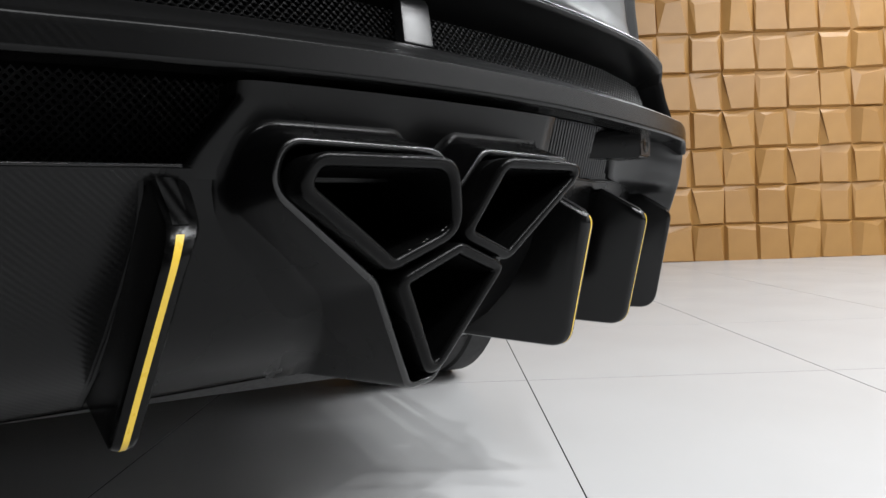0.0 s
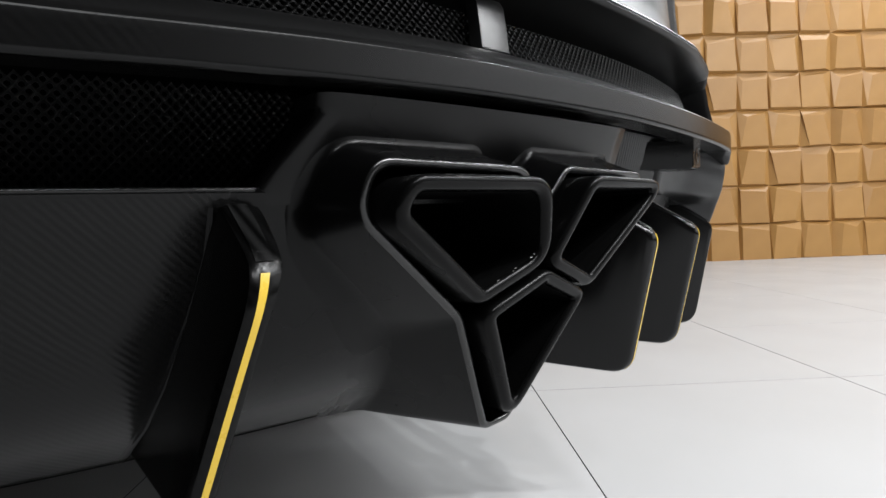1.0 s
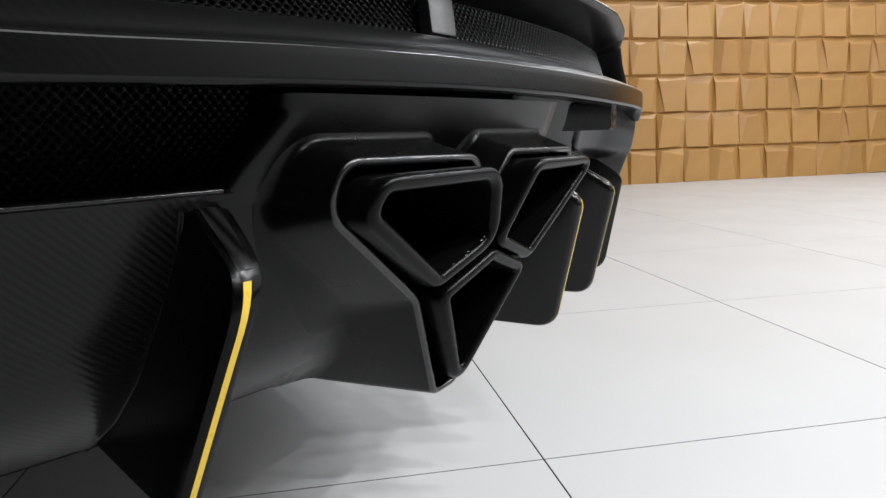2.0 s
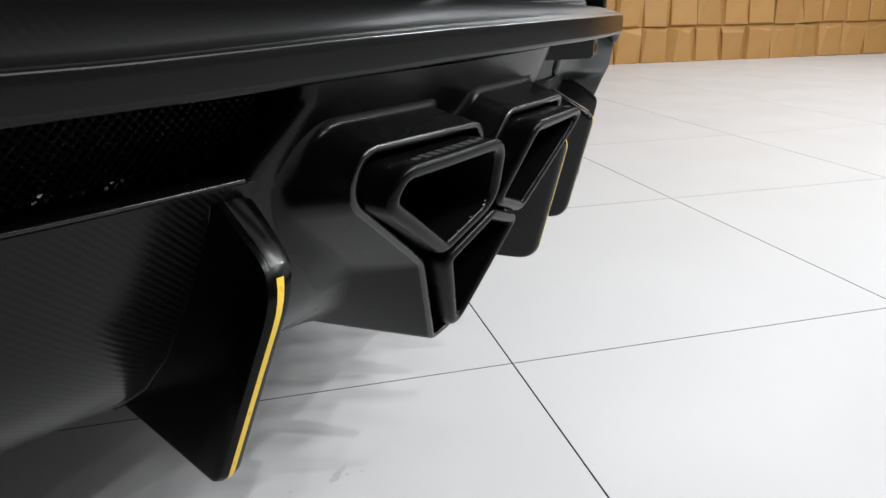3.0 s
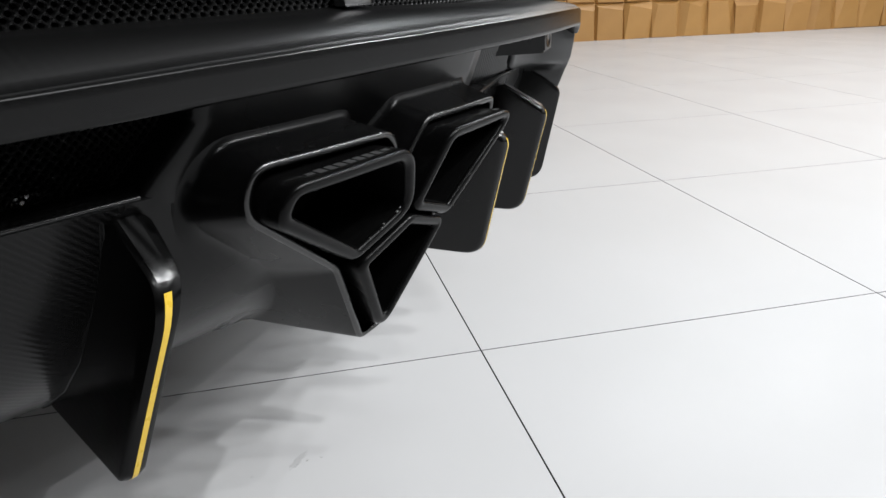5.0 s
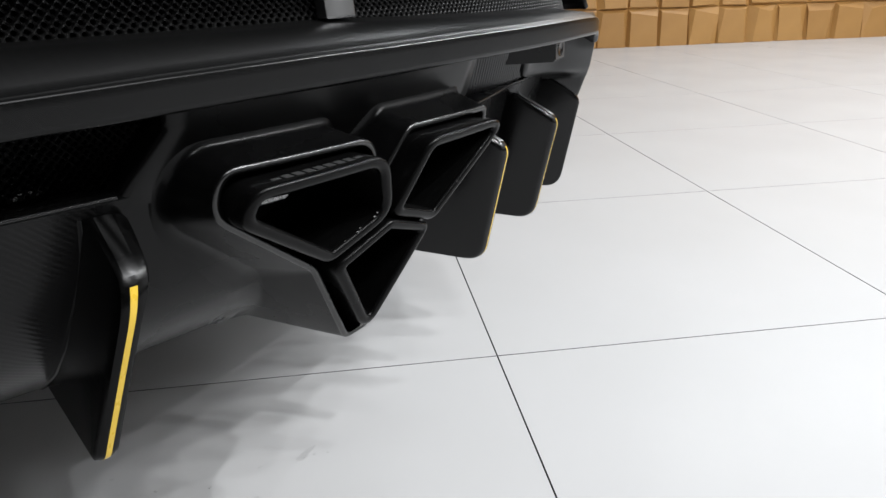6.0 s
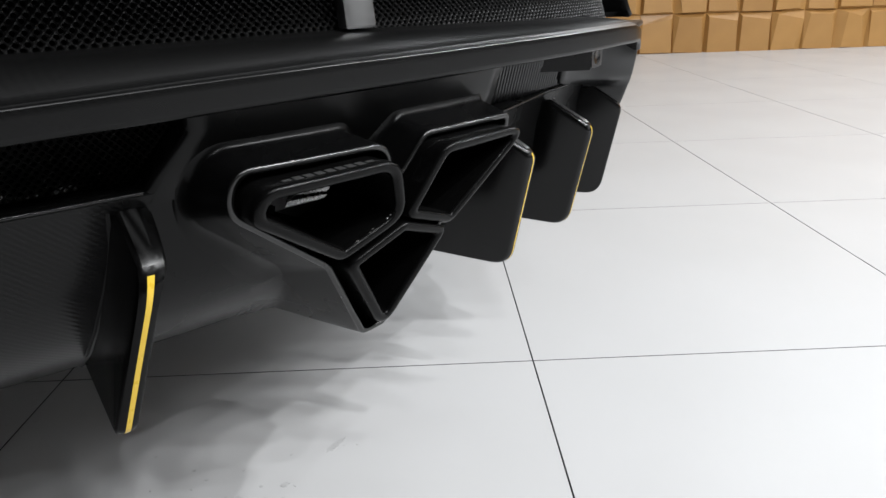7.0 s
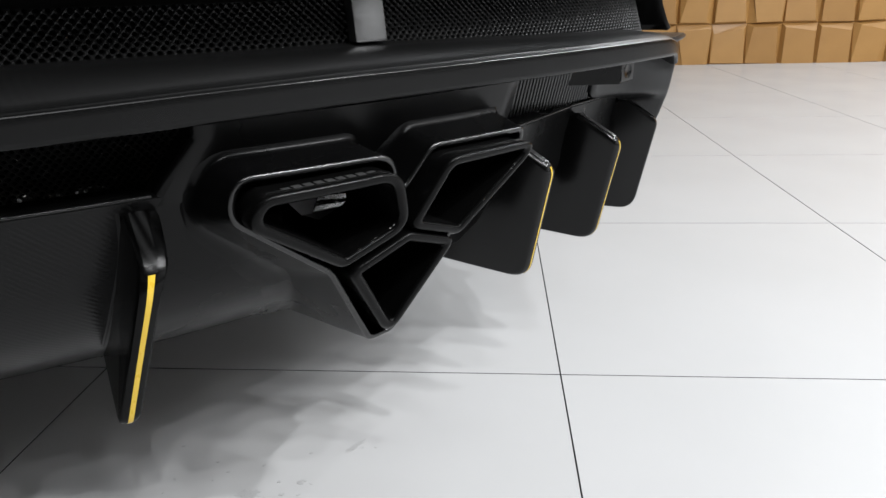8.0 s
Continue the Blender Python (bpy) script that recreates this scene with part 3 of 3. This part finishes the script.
# exhaust housing and tips
def rim_d(z):
    return 0.021 + (0.386 - z) * (0.285 if z < 0.386 else 0.205)


def face_d(z):
    return (0.405 - z) * 0.33


RIM = [(0.323, 0.4915, 0.022), (0.459, 0.4885, 0.024), (0.469, 0.452, 0.006), (0.498, 0.4905, 0.014), (0.612, 0.4885, 0.008), (0.613, 0.473, 0.005),
       (0.536, 0.396, 0.008), (0.478, 0.296, 0.013), (0.449, 0.2935, 0.013), (0.401, 0.386, 0.022), (0.315, 0.457, 0.026)]
BASE = [(0.312, 0.5005, 0.035), (0.435, 0.4995, 0.016), (0.462, 0.466, 0.012), (0.490, 0.501, 0.016), (0.606, 0.5, 0.008), (0.611, 0.472, 0.006),
        (0.55, 0.39, 0.01), (0.49, 0.296, 0.008), (0.418, 0.2945, 0.008), (0.385, 0.376, 0.06), (0.297, 0.452, 0.05)]


def roll(corners, d_of, r, steps=6):
    """Loops over a rolled lip of radius r, from the outside to the inside."""
    res = []
    for k in range(steps + 1):
        a = math.pi * k / steps
        o = outline(grown(corners, -r * (1 - math.cos(a))))
        res.append([C(u, d_of(z) - r * math.sin(a), z) for u, z in o])
    return res


def housing():
    rim, base_ = outline(RIM), outline(BASE)
    loops = []
    for by, off in ((0.036, 0.003), (0.027, 0.0002), (0.017, -0.001), (0.008, -0.0026)):
        lp = []
        for (u, z), (u1, z1) in zip(outline(grown(BASE, by)), outline(grown(BASE, by * 0.3))):
            k = max(0.0, min(1.0, (z1 - 0.385) / 0.065))
            u, z = u + (u1 - u) * k, z + (z1 - z) * k
            z = max(z, 0.2955)
            u = max(u, 0.281 + 0.031 * (z - 0.474) / 0.055 if z > 0.474 else 0.281 - 1.3 * (0.474 - z))
            if z > 0.455:
                u = min(u, 0.603)
            lp.append(C(u, skin(max(z, 0.2985)) + off, z))
        loops.append(lp)
    for k in (0.05, 0.14, 0.3, 0.5, 0.7, 0.88, 0.97):
        lp = []
        for (u0, z0), (u1, z1) in zip(base_, rim):
            a, b = skin(z0) - 0.004, rim_d(z1) + 0.0035
            lp.append(C(u0 + (u1 - u0) * k, a + (b - a) * k, z0 + (z1 - z0) * k))
        loops.append(lp)
    loops.append([C(u, rim_d(z) + 0.0029, z) for u, z in outline(grown(RIM, -0.0001))])
    bm = bmesh.new()
    rings(bm, loops)
    shell = part("exhaust_housing", tidy(bm), PAINT, CAR, "satin black moulded housing round the exhaust tips", 60)
    loops = roll(RIM, lambda z: rim_d(z) + 0.003, 0.003, 8)
    throat = outline(grown(RIM, -0.0062))
    loops.append([C(u, rim_d(z) + 0.05, z) for u, z in throat])
    bm = bmesh.new()
    rings(bm, loops)
    part("collar", tidy(bm), COLLAR, shell, "rolled black rim with a lacquered sheen", 60)
    return shell


housing()

PIPES = {
    "a": [(0.336, 0.4765, 0.016), (0.449, 0.4765, 0.024), (0.466, 0.424, 0.020), (0.407, 0.3995, 0.011), (0.328, 0.456, 0.013)],
    "b": [(0.500, 0.4785, 0.016), (0.608, 0.4775, 0.011), (0.528, 0.3995, 0.010), (0.472, 0.421, 0.009)],
    "c": [(0.416, 0.3885, 0.008), (0.470, 0.4125, 0.010), (0.5225, 0.392, 0.007), (0.466, 0.302, 0.012)],
}


def exhaust_tip(corners):
    fat = grown(corners, 0.0034)
    o0, i2 = outline(fat), outline(grown(corners, -0.0066))
    loops = [[C(u, face_d(z) + 0.10, z) for u, z in o0]] + roll(fat, lambda z: face_d(z) + 0.0050, 0.0050, 8)
    bm = bmesh.new()
    rings(bm, loops)
    tip = part("exhaust_tip", tidy(bm), PIPE, CAR, "matt black angular exhaust tip with a rolled lip", 60)
    bm = bmesh.new()
    i3 = outline(grown(corners, -0.0095))
    rings(bm, [[C(u, face_d(z) + q, z) for u, z in o] for o, q in ((i2, 0.0054), (i2, 0.04), (i3, 0.085))])
    part("bore", tidy(bm), SOOT, tip, "sooty black bore", 60)
    return tip


TIPS = {k: exhaust_tip(v) for k, v in PIPES.items()}


def water_beads(tip, a, b, count, seed):
    """A row of small clear drops that hang along the lower lip of a tip."""
    q = random.Random(seed)
    bm = bmesh.new()
    for k in range(count):
        t = q.random()
        u, z = a[0] + (b[0] - a[0]) * t, a[1] + (b[1] - a[1]) * t
        r = q.uniform(0.0004, 0.0008)
        m = Matrix.Translation(C(u, face_d(z) + q.uniform(0.001, 0.004), z)) @ Matrix.Diagonal((1.3, 1, 0.8, 1))
        bmesh.ops.create_icosphere(bm, subdivisions=2, radius=r, matrix=m)
    ob = part("water_beads", bm, WATER, tip, "clear water drops along the lower lip", 180)
    ob["kind"] = "stuff"


water_beads(TIPS["a"], (0.458, 0.431), (0.412, 0.4085), 7, 3)
water_beads(TIPS["b"], (0.590, 0.4685), (0.532, 0.4085), 10, 4)
water_beads(TIPS["c"], (0.468, 0.314), (0.476, 0.322), 6, 5)


def name_bars(tip, u0, u1):
    """Seven short bars and two end marks where the maker's name is printed on the tip."""
    z = 0.4765 + 0.0036
    n = 9
    step = (u1 - u0) / n
    for k in range(n):
        bm = bmesh.new()
        a, b = u0 + step * (k + 0.12), u0 + step * (k + 0.85)
        d0, d1 = (-0.0165, -0.0085) if 0 < k < n - 1 else (-0.0145, -0.0105)
        low = [C(u, d, z) for u, d in ((a, d0), (b, d0), (b, d1), (a, d1))]
        rings(bm, [low, [(x, y, w + 0.0003) for x, y, w in low]], True, True, True)
        part("print_bar", tidy(bm), PRINT, tip, "", 0)


name_bars(TIPS["a"], 0.352, 0.432)
name_bars(TIPS["b"], 0.512, 0.592)


def silencer():
    """Corrugated bright shield with its dull mount, seen through the open bore of a tip."""
    bm = bmesh.new()
    a, b, c, e = Vector((0.447, 0.414, 0.339)), Vector((0.504, 0.414, 0.343)), Vector((0.508, 0.404, 0.360)), Vector((0.456, 0.404, 0.364))
    n, loops = 44, []
    for k in range(n + 1):
        t = k / n
        q = 0.0008 if k % 2 else 0.0
        low, high = a.lerp(b, t), e.lerp(c, t)
        row = [low.lerp(high, m / 3) + Vector((0.003 * (m % 2), -q, 0)) for m in range(4)]
        loops.append([tuple(p) for p in row] + [(p.x, 0.424, p.z) for p in reversed(row)])
    rings(bm, loops, True, True, True)
    shield = part("heat_shield", tidy(bm), STEEL, CAR, "corrugated bright metal heat shield", 15)
    for name, face in (("mount", ((0.416, 0.357), (0.432, 0.3375), (0.4465, 0.3385), (0.4555, 0.3635))), ("lower_flange", ((0.4335, 0.337), (0.463, 0.3235), (0.503, 0.3425), (0.4475, 0.338)))):
        bm = bmesh.new()
        rings(bm, [[(x, 0.409 + (0.0 if name == "mount" else 0.002), z) for x, z in face], [(x, 0.422, z + 0.002) for x, z in face]], True, True, True)
        part(name, tidy(bm), BRACKET if name == "lower_flange" else DULL_STEEL, shield, "dull grey metal flange", 20)


silencer()


# fins
def fin(u_of, top_d, corner_d, tip_d, back_d, thick=0.017, z_top=0.4695, z_c=0.432, z_tip=0.3015, r_tip=0.012, r_c=0.014, striped=True, half=0.002, mat=None, flare=0.0):
    prof = outline([(back_d, 0.305, 0.004), (tip_d, z_tip, r_tip), (corner_d, z_c, r_c), (top_d, z_top, 0.003), (top_d + 0.03, z_top - 0.002, 0.003)], 7, 5)
    cs = [(back_d, 0.305, 0.004), (tip_d, z_tip, r_tip), (corner_d, z_c, r_c), (top_d, z_top, 0.003), (top_d + 0.03, z_top - 0.002, 0.003)]
    ins = outline(grown(cs, -0.005), 7, 5)
    ins2 = outline(grown(cs, -0.0015), 7, 5)
    h = thick / 2

    def loop(o, off):
        res = []
        for d, z in o:
            u = u_of(d, z)
            x, y, th = rim_line(u)
            if off > 0:
                w_ = max(0.0, min(1.0, (z - z_c + 0.03) / (z_top - z_c + 0.03)))
                off_ = off + flare * w_ * w_ * (3 - 2 * w_) * off / h
            else:
                off_ = off
            res.append((x - d * math.sin(th) + off_ * math.cos(th), y + d * math.cos(th) + off_ * math.sin(th), z))
        return res
    bm = bmesh.new()
    rings(bm, [loop(ins, -h), loop(ins2, -h + 0.0015), loop(prof, -h + 0.005), loop(prof, h - 0.005), loop(ins2, h - 0.0015), loop(ins, h)], True, True, True)
    ob = part("fin", tidy(bm), mat or CARBON_FIN, CAR, "black carbon fibre diffuser fin" + (" edged with a yellow stripe" if striped else ""), 40)
    over = outline(grown(cs, 0.0005), 7, 5)
    edge = sorted([(d, z) for d, z in over if z > z_c + 0.004 and d < top_d + 0.001], key=lambda e: e[1])
    inner = [(d + 0.0012, z - 0.0006) for d, z in edge]
    bm = bmesh.new()
    w = h - 0.0048
    rings(bm, [loop(edge, -w), loop(edge, w), loop(inner, w), loop(inner, -w)], False)
    part("cap", tidy(bm), CAP if flare else EDGE, ob, "woven carbon fibre cap on the slanting top edge" if flare else "glossy slanting top edge", 40)
    if striped:
        out = outline(grown(cs, 0.0004), 7, 5)
        # stretch of the edge from the lower tip up round the corner
        edge = [(d, z) for d, z in out if d < max(tip_d, corner_d) + 0.012 and z < z_c + 0.001 and d - tip_d < 0.004 + (z - z_tip)]
        edge = [e for e in edge if e[1] > z_tip + 0.0005]
        edge.sort(key=lambda e: e[1])
        bm = bmesh.new()
        w = half
        inner = [(d + 0.0012, z) for d, z in edge]
        rings(bm, [loop(edge, -w), loop(edge, w), loop(inner, w), loop(inner, -w)], False)
        part("stripe", tidy(bm), YELLOW, ob, "yellow stripe along the rear edge", 40)
    return ob


fin(lambda d, z: 0.2595 - max(0.0, 0.433 - z) * 0.25, 0.044, -0.0045, 0.031, 0.165, z_top=0.4665, z_c=0.4295, z_tip=0.2985, r_c=0.065, flare=0.009)
fin(lambda d, z: 0.1085 - max(0.0, 0.433 - z) * 0.12, 0.044, -0.0045, 0.031, 0.165, r_c=0.065, flare=0.009)
fin(lambda d, z: 0.672 + (0.433 - z) * 0.08 - 0.32 * (d - 0.01), 0.044, 0.011, 0.044, 0.165, z_top=0.455, z_tip=0.2925, r_tip=0.022, r_c=0.018, half=0.0012, mat=FIN)
fin(lambda d, z: 0.820 + (0.433 - z) * 0.08 - 0.26 * (d - 0.02), 0.068, 0.017, 0.05, 0.18, z_top=0.465, z_tip=0.2925, r_tip=0.024, r_c=0.018, half=0.0011, mat=FIN)
fin(lambda d, z: 0.985 + (0.433 - z) * 0.08 - 0.05 * (d - 0.02), 0.064, 0.018, 0.045, 0.18, z_top=0.463, z_tip=0.2935, r_tip=0.026, r_c=0.018, striped=False, mat=FIN)


def fin_root(u_of, thick=0.017):
    """Hollow fillet that carries the diffuser's skin over into the side of a fin."""
    rows = []
    for z in [q for q in ZS if q < 0.467]:
        r = float(np.interp(z, (0.298, 0.35, 0.40, 0.44, 0.463), (0.004, 0.0045, 0.004, 0.003, 0.0015)))
        d1 = skin(z) - 0.0005
        u1 = u_of(d1 - r, z) - thick / 2 - 0.0004
        rows.append([(u1 - r - 0.006, d1 + 0.002, z)] + [(u1 - r + r * math.cos(a), d1 - r + r * math.sin(a), z) for a in [math.pi / 2 * k / 10 for k in range(10, -1, -1)]])
    bm = bmesh.new()
    sheet(bm, rows, 0.002)
    part("fin_root", bm, CARBON_FIN, CAR, "rounded black carbon fibre root of a fin", 50)


fin_root(lambda d, z: 0.2595 - max(0.0, 0.433 - z) * 0.25)
fin_root(lambda d, z: 0.1085 - max(0.0, 0.433 - z) * 0.12)


def parking_sensor():
    """A wedge that grows out of the ribbed mesh, with a round sensor in its square end."""
    bm = bmesh.new()
    end, flank = ((0.8195, 0.0265), (0.8205, 0.0252), (0.851, 0.0262), (0.8525, 0.0275)), ((0.856, 0.11), (0.795, 0.11), (0.783, 0.073))
    loops = []
    for z, grow in ((0.5015, -0.0015), (0.503, 0.0), (0.527, 0.002), (0.5335, 0.002)):
        loops.append([C(u, d - grow, z) for u, d in end] + [C(u, d - 0.5 * grow, z) for u, d in flank])
    rings(bm, loops, True, True, True)
    ob = part("sensor_housing", tidy(bm), PANEL_PAINT, CAR, "satin black wedge-shaped parking sensor housing", 30)
    # the end's brighter light is put into this plate's lighter paint
    bm = bmesh.new()
    rings(bm, [[C(u, d - g, z) for u, z in ((0.822, 0.5045), (0.8505, 0.5045), (0.8525, 0.527), (0.8205, 0.527))] for d, g in ((0.0262, 0.0), (0.0262, 0.0022))], True, True, True)
    part("end_plate", tidy(bm), CORNER_PAINT, ob, "smooth end of the housing in lighter paint to look lit", 30)
    bm = bmesh.new()
    ring_ = []
    for r, q in ((0.0092, 0.0240), (0.009, 0.0236), (0.0082, 0.0236), (0.0078, 0.0239), (0.0002, 0.0238)):
        ring_.append([C(0.8365 + r * math.cos(a), q, 0.516 + r * math.sin(a)) for a in [2 * math.pi * k / 24 for k in range(24)]])
    rings(bm, ring_)
    part("sensor", tidy(bm), PANEL_PAINT, ob, "round black parking sensor", 40)


parking_sensor()


def wheel(x0, y0):
    hub = new("wheel")
    hub.parent = CAR
    hub.location = (x0, y0, 0.375)
    bm = bmesh.new()
    prof = [(0.13, 0.26), (0.145, 0.30), (0.143, 0.35), (0.125, 0.37), (0.12, 0.375), (0.06, 0.375), (0.055, 0.367), (0.045, 0.367), (0.04, 0.375), (-0.04, 0.375),
            (-0.045, 0.367), (-0.055, 0.367), (-0.06, 0.375), (-0.12, 0.375), (-0.125, 0.37), (-0.143, 0.35), (-0.145, 0.30), (-0.13, 0.26)]
    n = 64
    rings(bm, [[(x, r * math.sin(2 * math.pi * k / n), r * math.cos(2 * math.pi * k / n)) for x, r in prof] for k in range(n)] + [[(x, 0, r) for x, r in prof]], False)
    part("tyre", tidy(bm), RUBBER, hub, "black road tyre with grooves round the tread", 40)
    bm = bmesh.new()
    prof = [(0.128, 0.262), (0.12, 0.25), (0.02, 0.22), (0.03, 0.05), (0.03, 0.001)]
    rings(bm, [[(x, r * math.sin(2 * math.pi * k / n), r * math.cos(2 * math.pi * k / n)) for x, r in prof] for k in range(n)] + [[(x, 0, r) for x, r in prof]], False)
    part("rim", tidy(bm), PAINT, hub, "dark alloy rim", 40)


for wx in (0.955, -0.955):
    for wy in (1.38, 4.2):
        wheel(wx, wy)


# ---- pieces of the wall ----
PANEL_W, PANEL_H = 0.271, 0.3185


def panel_meshes(count):
    rnd = random.Random(5)
    res = []
    for k in range(count):
        g = 0.0002
        w, h = PANEL_W / 2 - g, PANEL_H / 2 - g
        lean = rnd.choice((-1, 0, 0, 1))
        foot = [rnd.uniform(0.004, 0.03) + (0.045 if lean < 0 else 0), rnd.uniform(0.003, 0.022), rnd.uniform(0.004, 0.03) + (0.045 if lean > 0 else 0), rnd.uniform(0.003, 0.022)]
        side = [rnd.choice((0.006, 0.02, 0.045, 0.075)), rnd.choice((0.006, 0.02, 0.045, 0.075))]
        head = [rnd.uniform(0.02, 0.075) for _ in range(2)]
        dep = [rnd.uniform(0.03, 0.046) for _ in range(2)] + [rnd.uniform(0.022, 0.044) for _ in range(2)]
        dep[3] = dep[0] + dep[2] - dep[1]
        me = bpy.data.meshes.new("panel")
        back = [(-w, 0.0, -h), (w, 0.0, -h), (w, 0.0, h), (-w, 0.0, h)]
        low = [(x, -0.006, z) for x, y, z in back]
        top = [(-w + foot[0], -dep[0], -h + foot[1]), (w - foot[2], -dep[1], -h + foot[3]), (w - side[0], -dep[2], h - head[0]), (-w + side[1], -dep[3], h - head[1])]
        faces = [(3, 2, 1, 0)]
        for a in (0, 4):
            for i in range(4):
                j = (i + 1) % 4
                faces.append((a + i, a + j, a + j + 4, a + i + 4))
        faces.append((8, 9, 10, 11))
        me.from_pydata(back + low + top, [], faces)
        me.materials.append(GOLD)
        me.update()
        res.append(me)
    return res


PANELS = panel_meshes(28)
rnd = random.Random(11)
BASE_X = 2.16
far_v, far_f = [], []
for c in range(-28, 25):
    for r in range(0, 8):
        x, z = BASE_X + (c + 0.5) * PANEL_W, (r + 0.5) * PANEL_H - 0.012
        if x < ROOM_W + 0.2 or x > ROOM_E - 0.2:
            continue
        me = PANELS[rnd.randrange(len(PANELS))]
        if -5 <= c <= 18:
            ob = new("panel", me)
            ob.parent = WALL
            ob.location = (x, WALL_Y + 0.046, z)
        else:
            o = len(far_v)
            far_v += [(v.co.x + x, v.co.y + WALL_Y + 0.046, v.co.z + z) for v in me.vertices]
            far_f += [tuple(i + o for i in p.vertices) for p in me.polygons]
me = bpy.data.meshes.new("panel_field")
me.from_pydata(far_v, [], far_f)
me.materials.append(GOLD)
field = new("panel_field", me)
field.parent = WALL
field["kind"] = "stuff"

# ---- pieces of the floor ----
SIDE, GAP = 0.8, 0.0023


def tile_mesh():
    bm = bmesh.new()
    h = SIDE / 2 - GAP / 2
    rings(bm, [[(-q, -q, z), (q, -q, z), (q, q, z), (-q, q, z)] for q, z in ((h, -0.0041), (h, -0.0003), (h - 0.0003, 0.0))], True, False, True)
    me = bpy.data.meshes.new("tile")
    bmesh.ops.recalc_face_normals(bm, faces=bm.faces[:])
    bm.to_mesh(me)
    bm.free()
    me.materials.append(TILE)
    me.materials.append(GROUT)
    for p in me.polygons:
        p.material_index = 0 if p.normal.z > 0.3 else 1
    return me


TILE_MESH = tile_mesh()
for i in range(-7, 8):
    for j in range(-11, 6):
        ob = new("tile", TILE_MESH)
        ob.parent = FLOOR
        ob.location = ((i + 0.5) * SIDE, (j + 0.5) * SIDE, 0)


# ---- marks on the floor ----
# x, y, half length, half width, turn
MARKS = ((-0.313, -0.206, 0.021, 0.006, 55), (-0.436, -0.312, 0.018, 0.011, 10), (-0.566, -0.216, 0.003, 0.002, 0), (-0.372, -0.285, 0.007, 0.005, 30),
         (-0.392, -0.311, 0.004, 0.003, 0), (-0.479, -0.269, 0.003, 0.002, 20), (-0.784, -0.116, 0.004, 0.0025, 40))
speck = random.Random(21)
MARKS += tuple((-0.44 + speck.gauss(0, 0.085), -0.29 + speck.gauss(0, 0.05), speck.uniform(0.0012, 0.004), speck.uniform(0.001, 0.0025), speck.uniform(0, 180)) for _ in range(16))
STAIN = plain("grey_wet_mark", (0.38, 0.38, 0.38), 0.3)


def floor_mark(x, y, length, width, turn, seed):
    """A small dried splash: an uneven film on the tiles."""
    q = random.Random(seed)
    bm = bmesh.new()
    n = 22
    pts = [(length * math.cos(2 * math.pi * k / n) * q.uniform(0.55, 1.1), width * math.sin(2 * math.pi * k / n) * q.uniform(0.5, 1.15)) for k in range(n)]
    ring_ = [[(a * f, b * f, z) for a, b in pts] for f, z in ((1.0, 0.0), (0.97, 0.0004), (0.3, 0.0005))]
    rings(bm, ring_, True, False, True)
    ob = part("floor_mark", tidy(bm), STAIN, None, "", 30)
    ob.matrix_world = pose(x, y, 0.0001, 0, 0, turn)
    tagged(ob, "small grey dried splash mark on white floor tile", "stain", "splash marks on the floor")


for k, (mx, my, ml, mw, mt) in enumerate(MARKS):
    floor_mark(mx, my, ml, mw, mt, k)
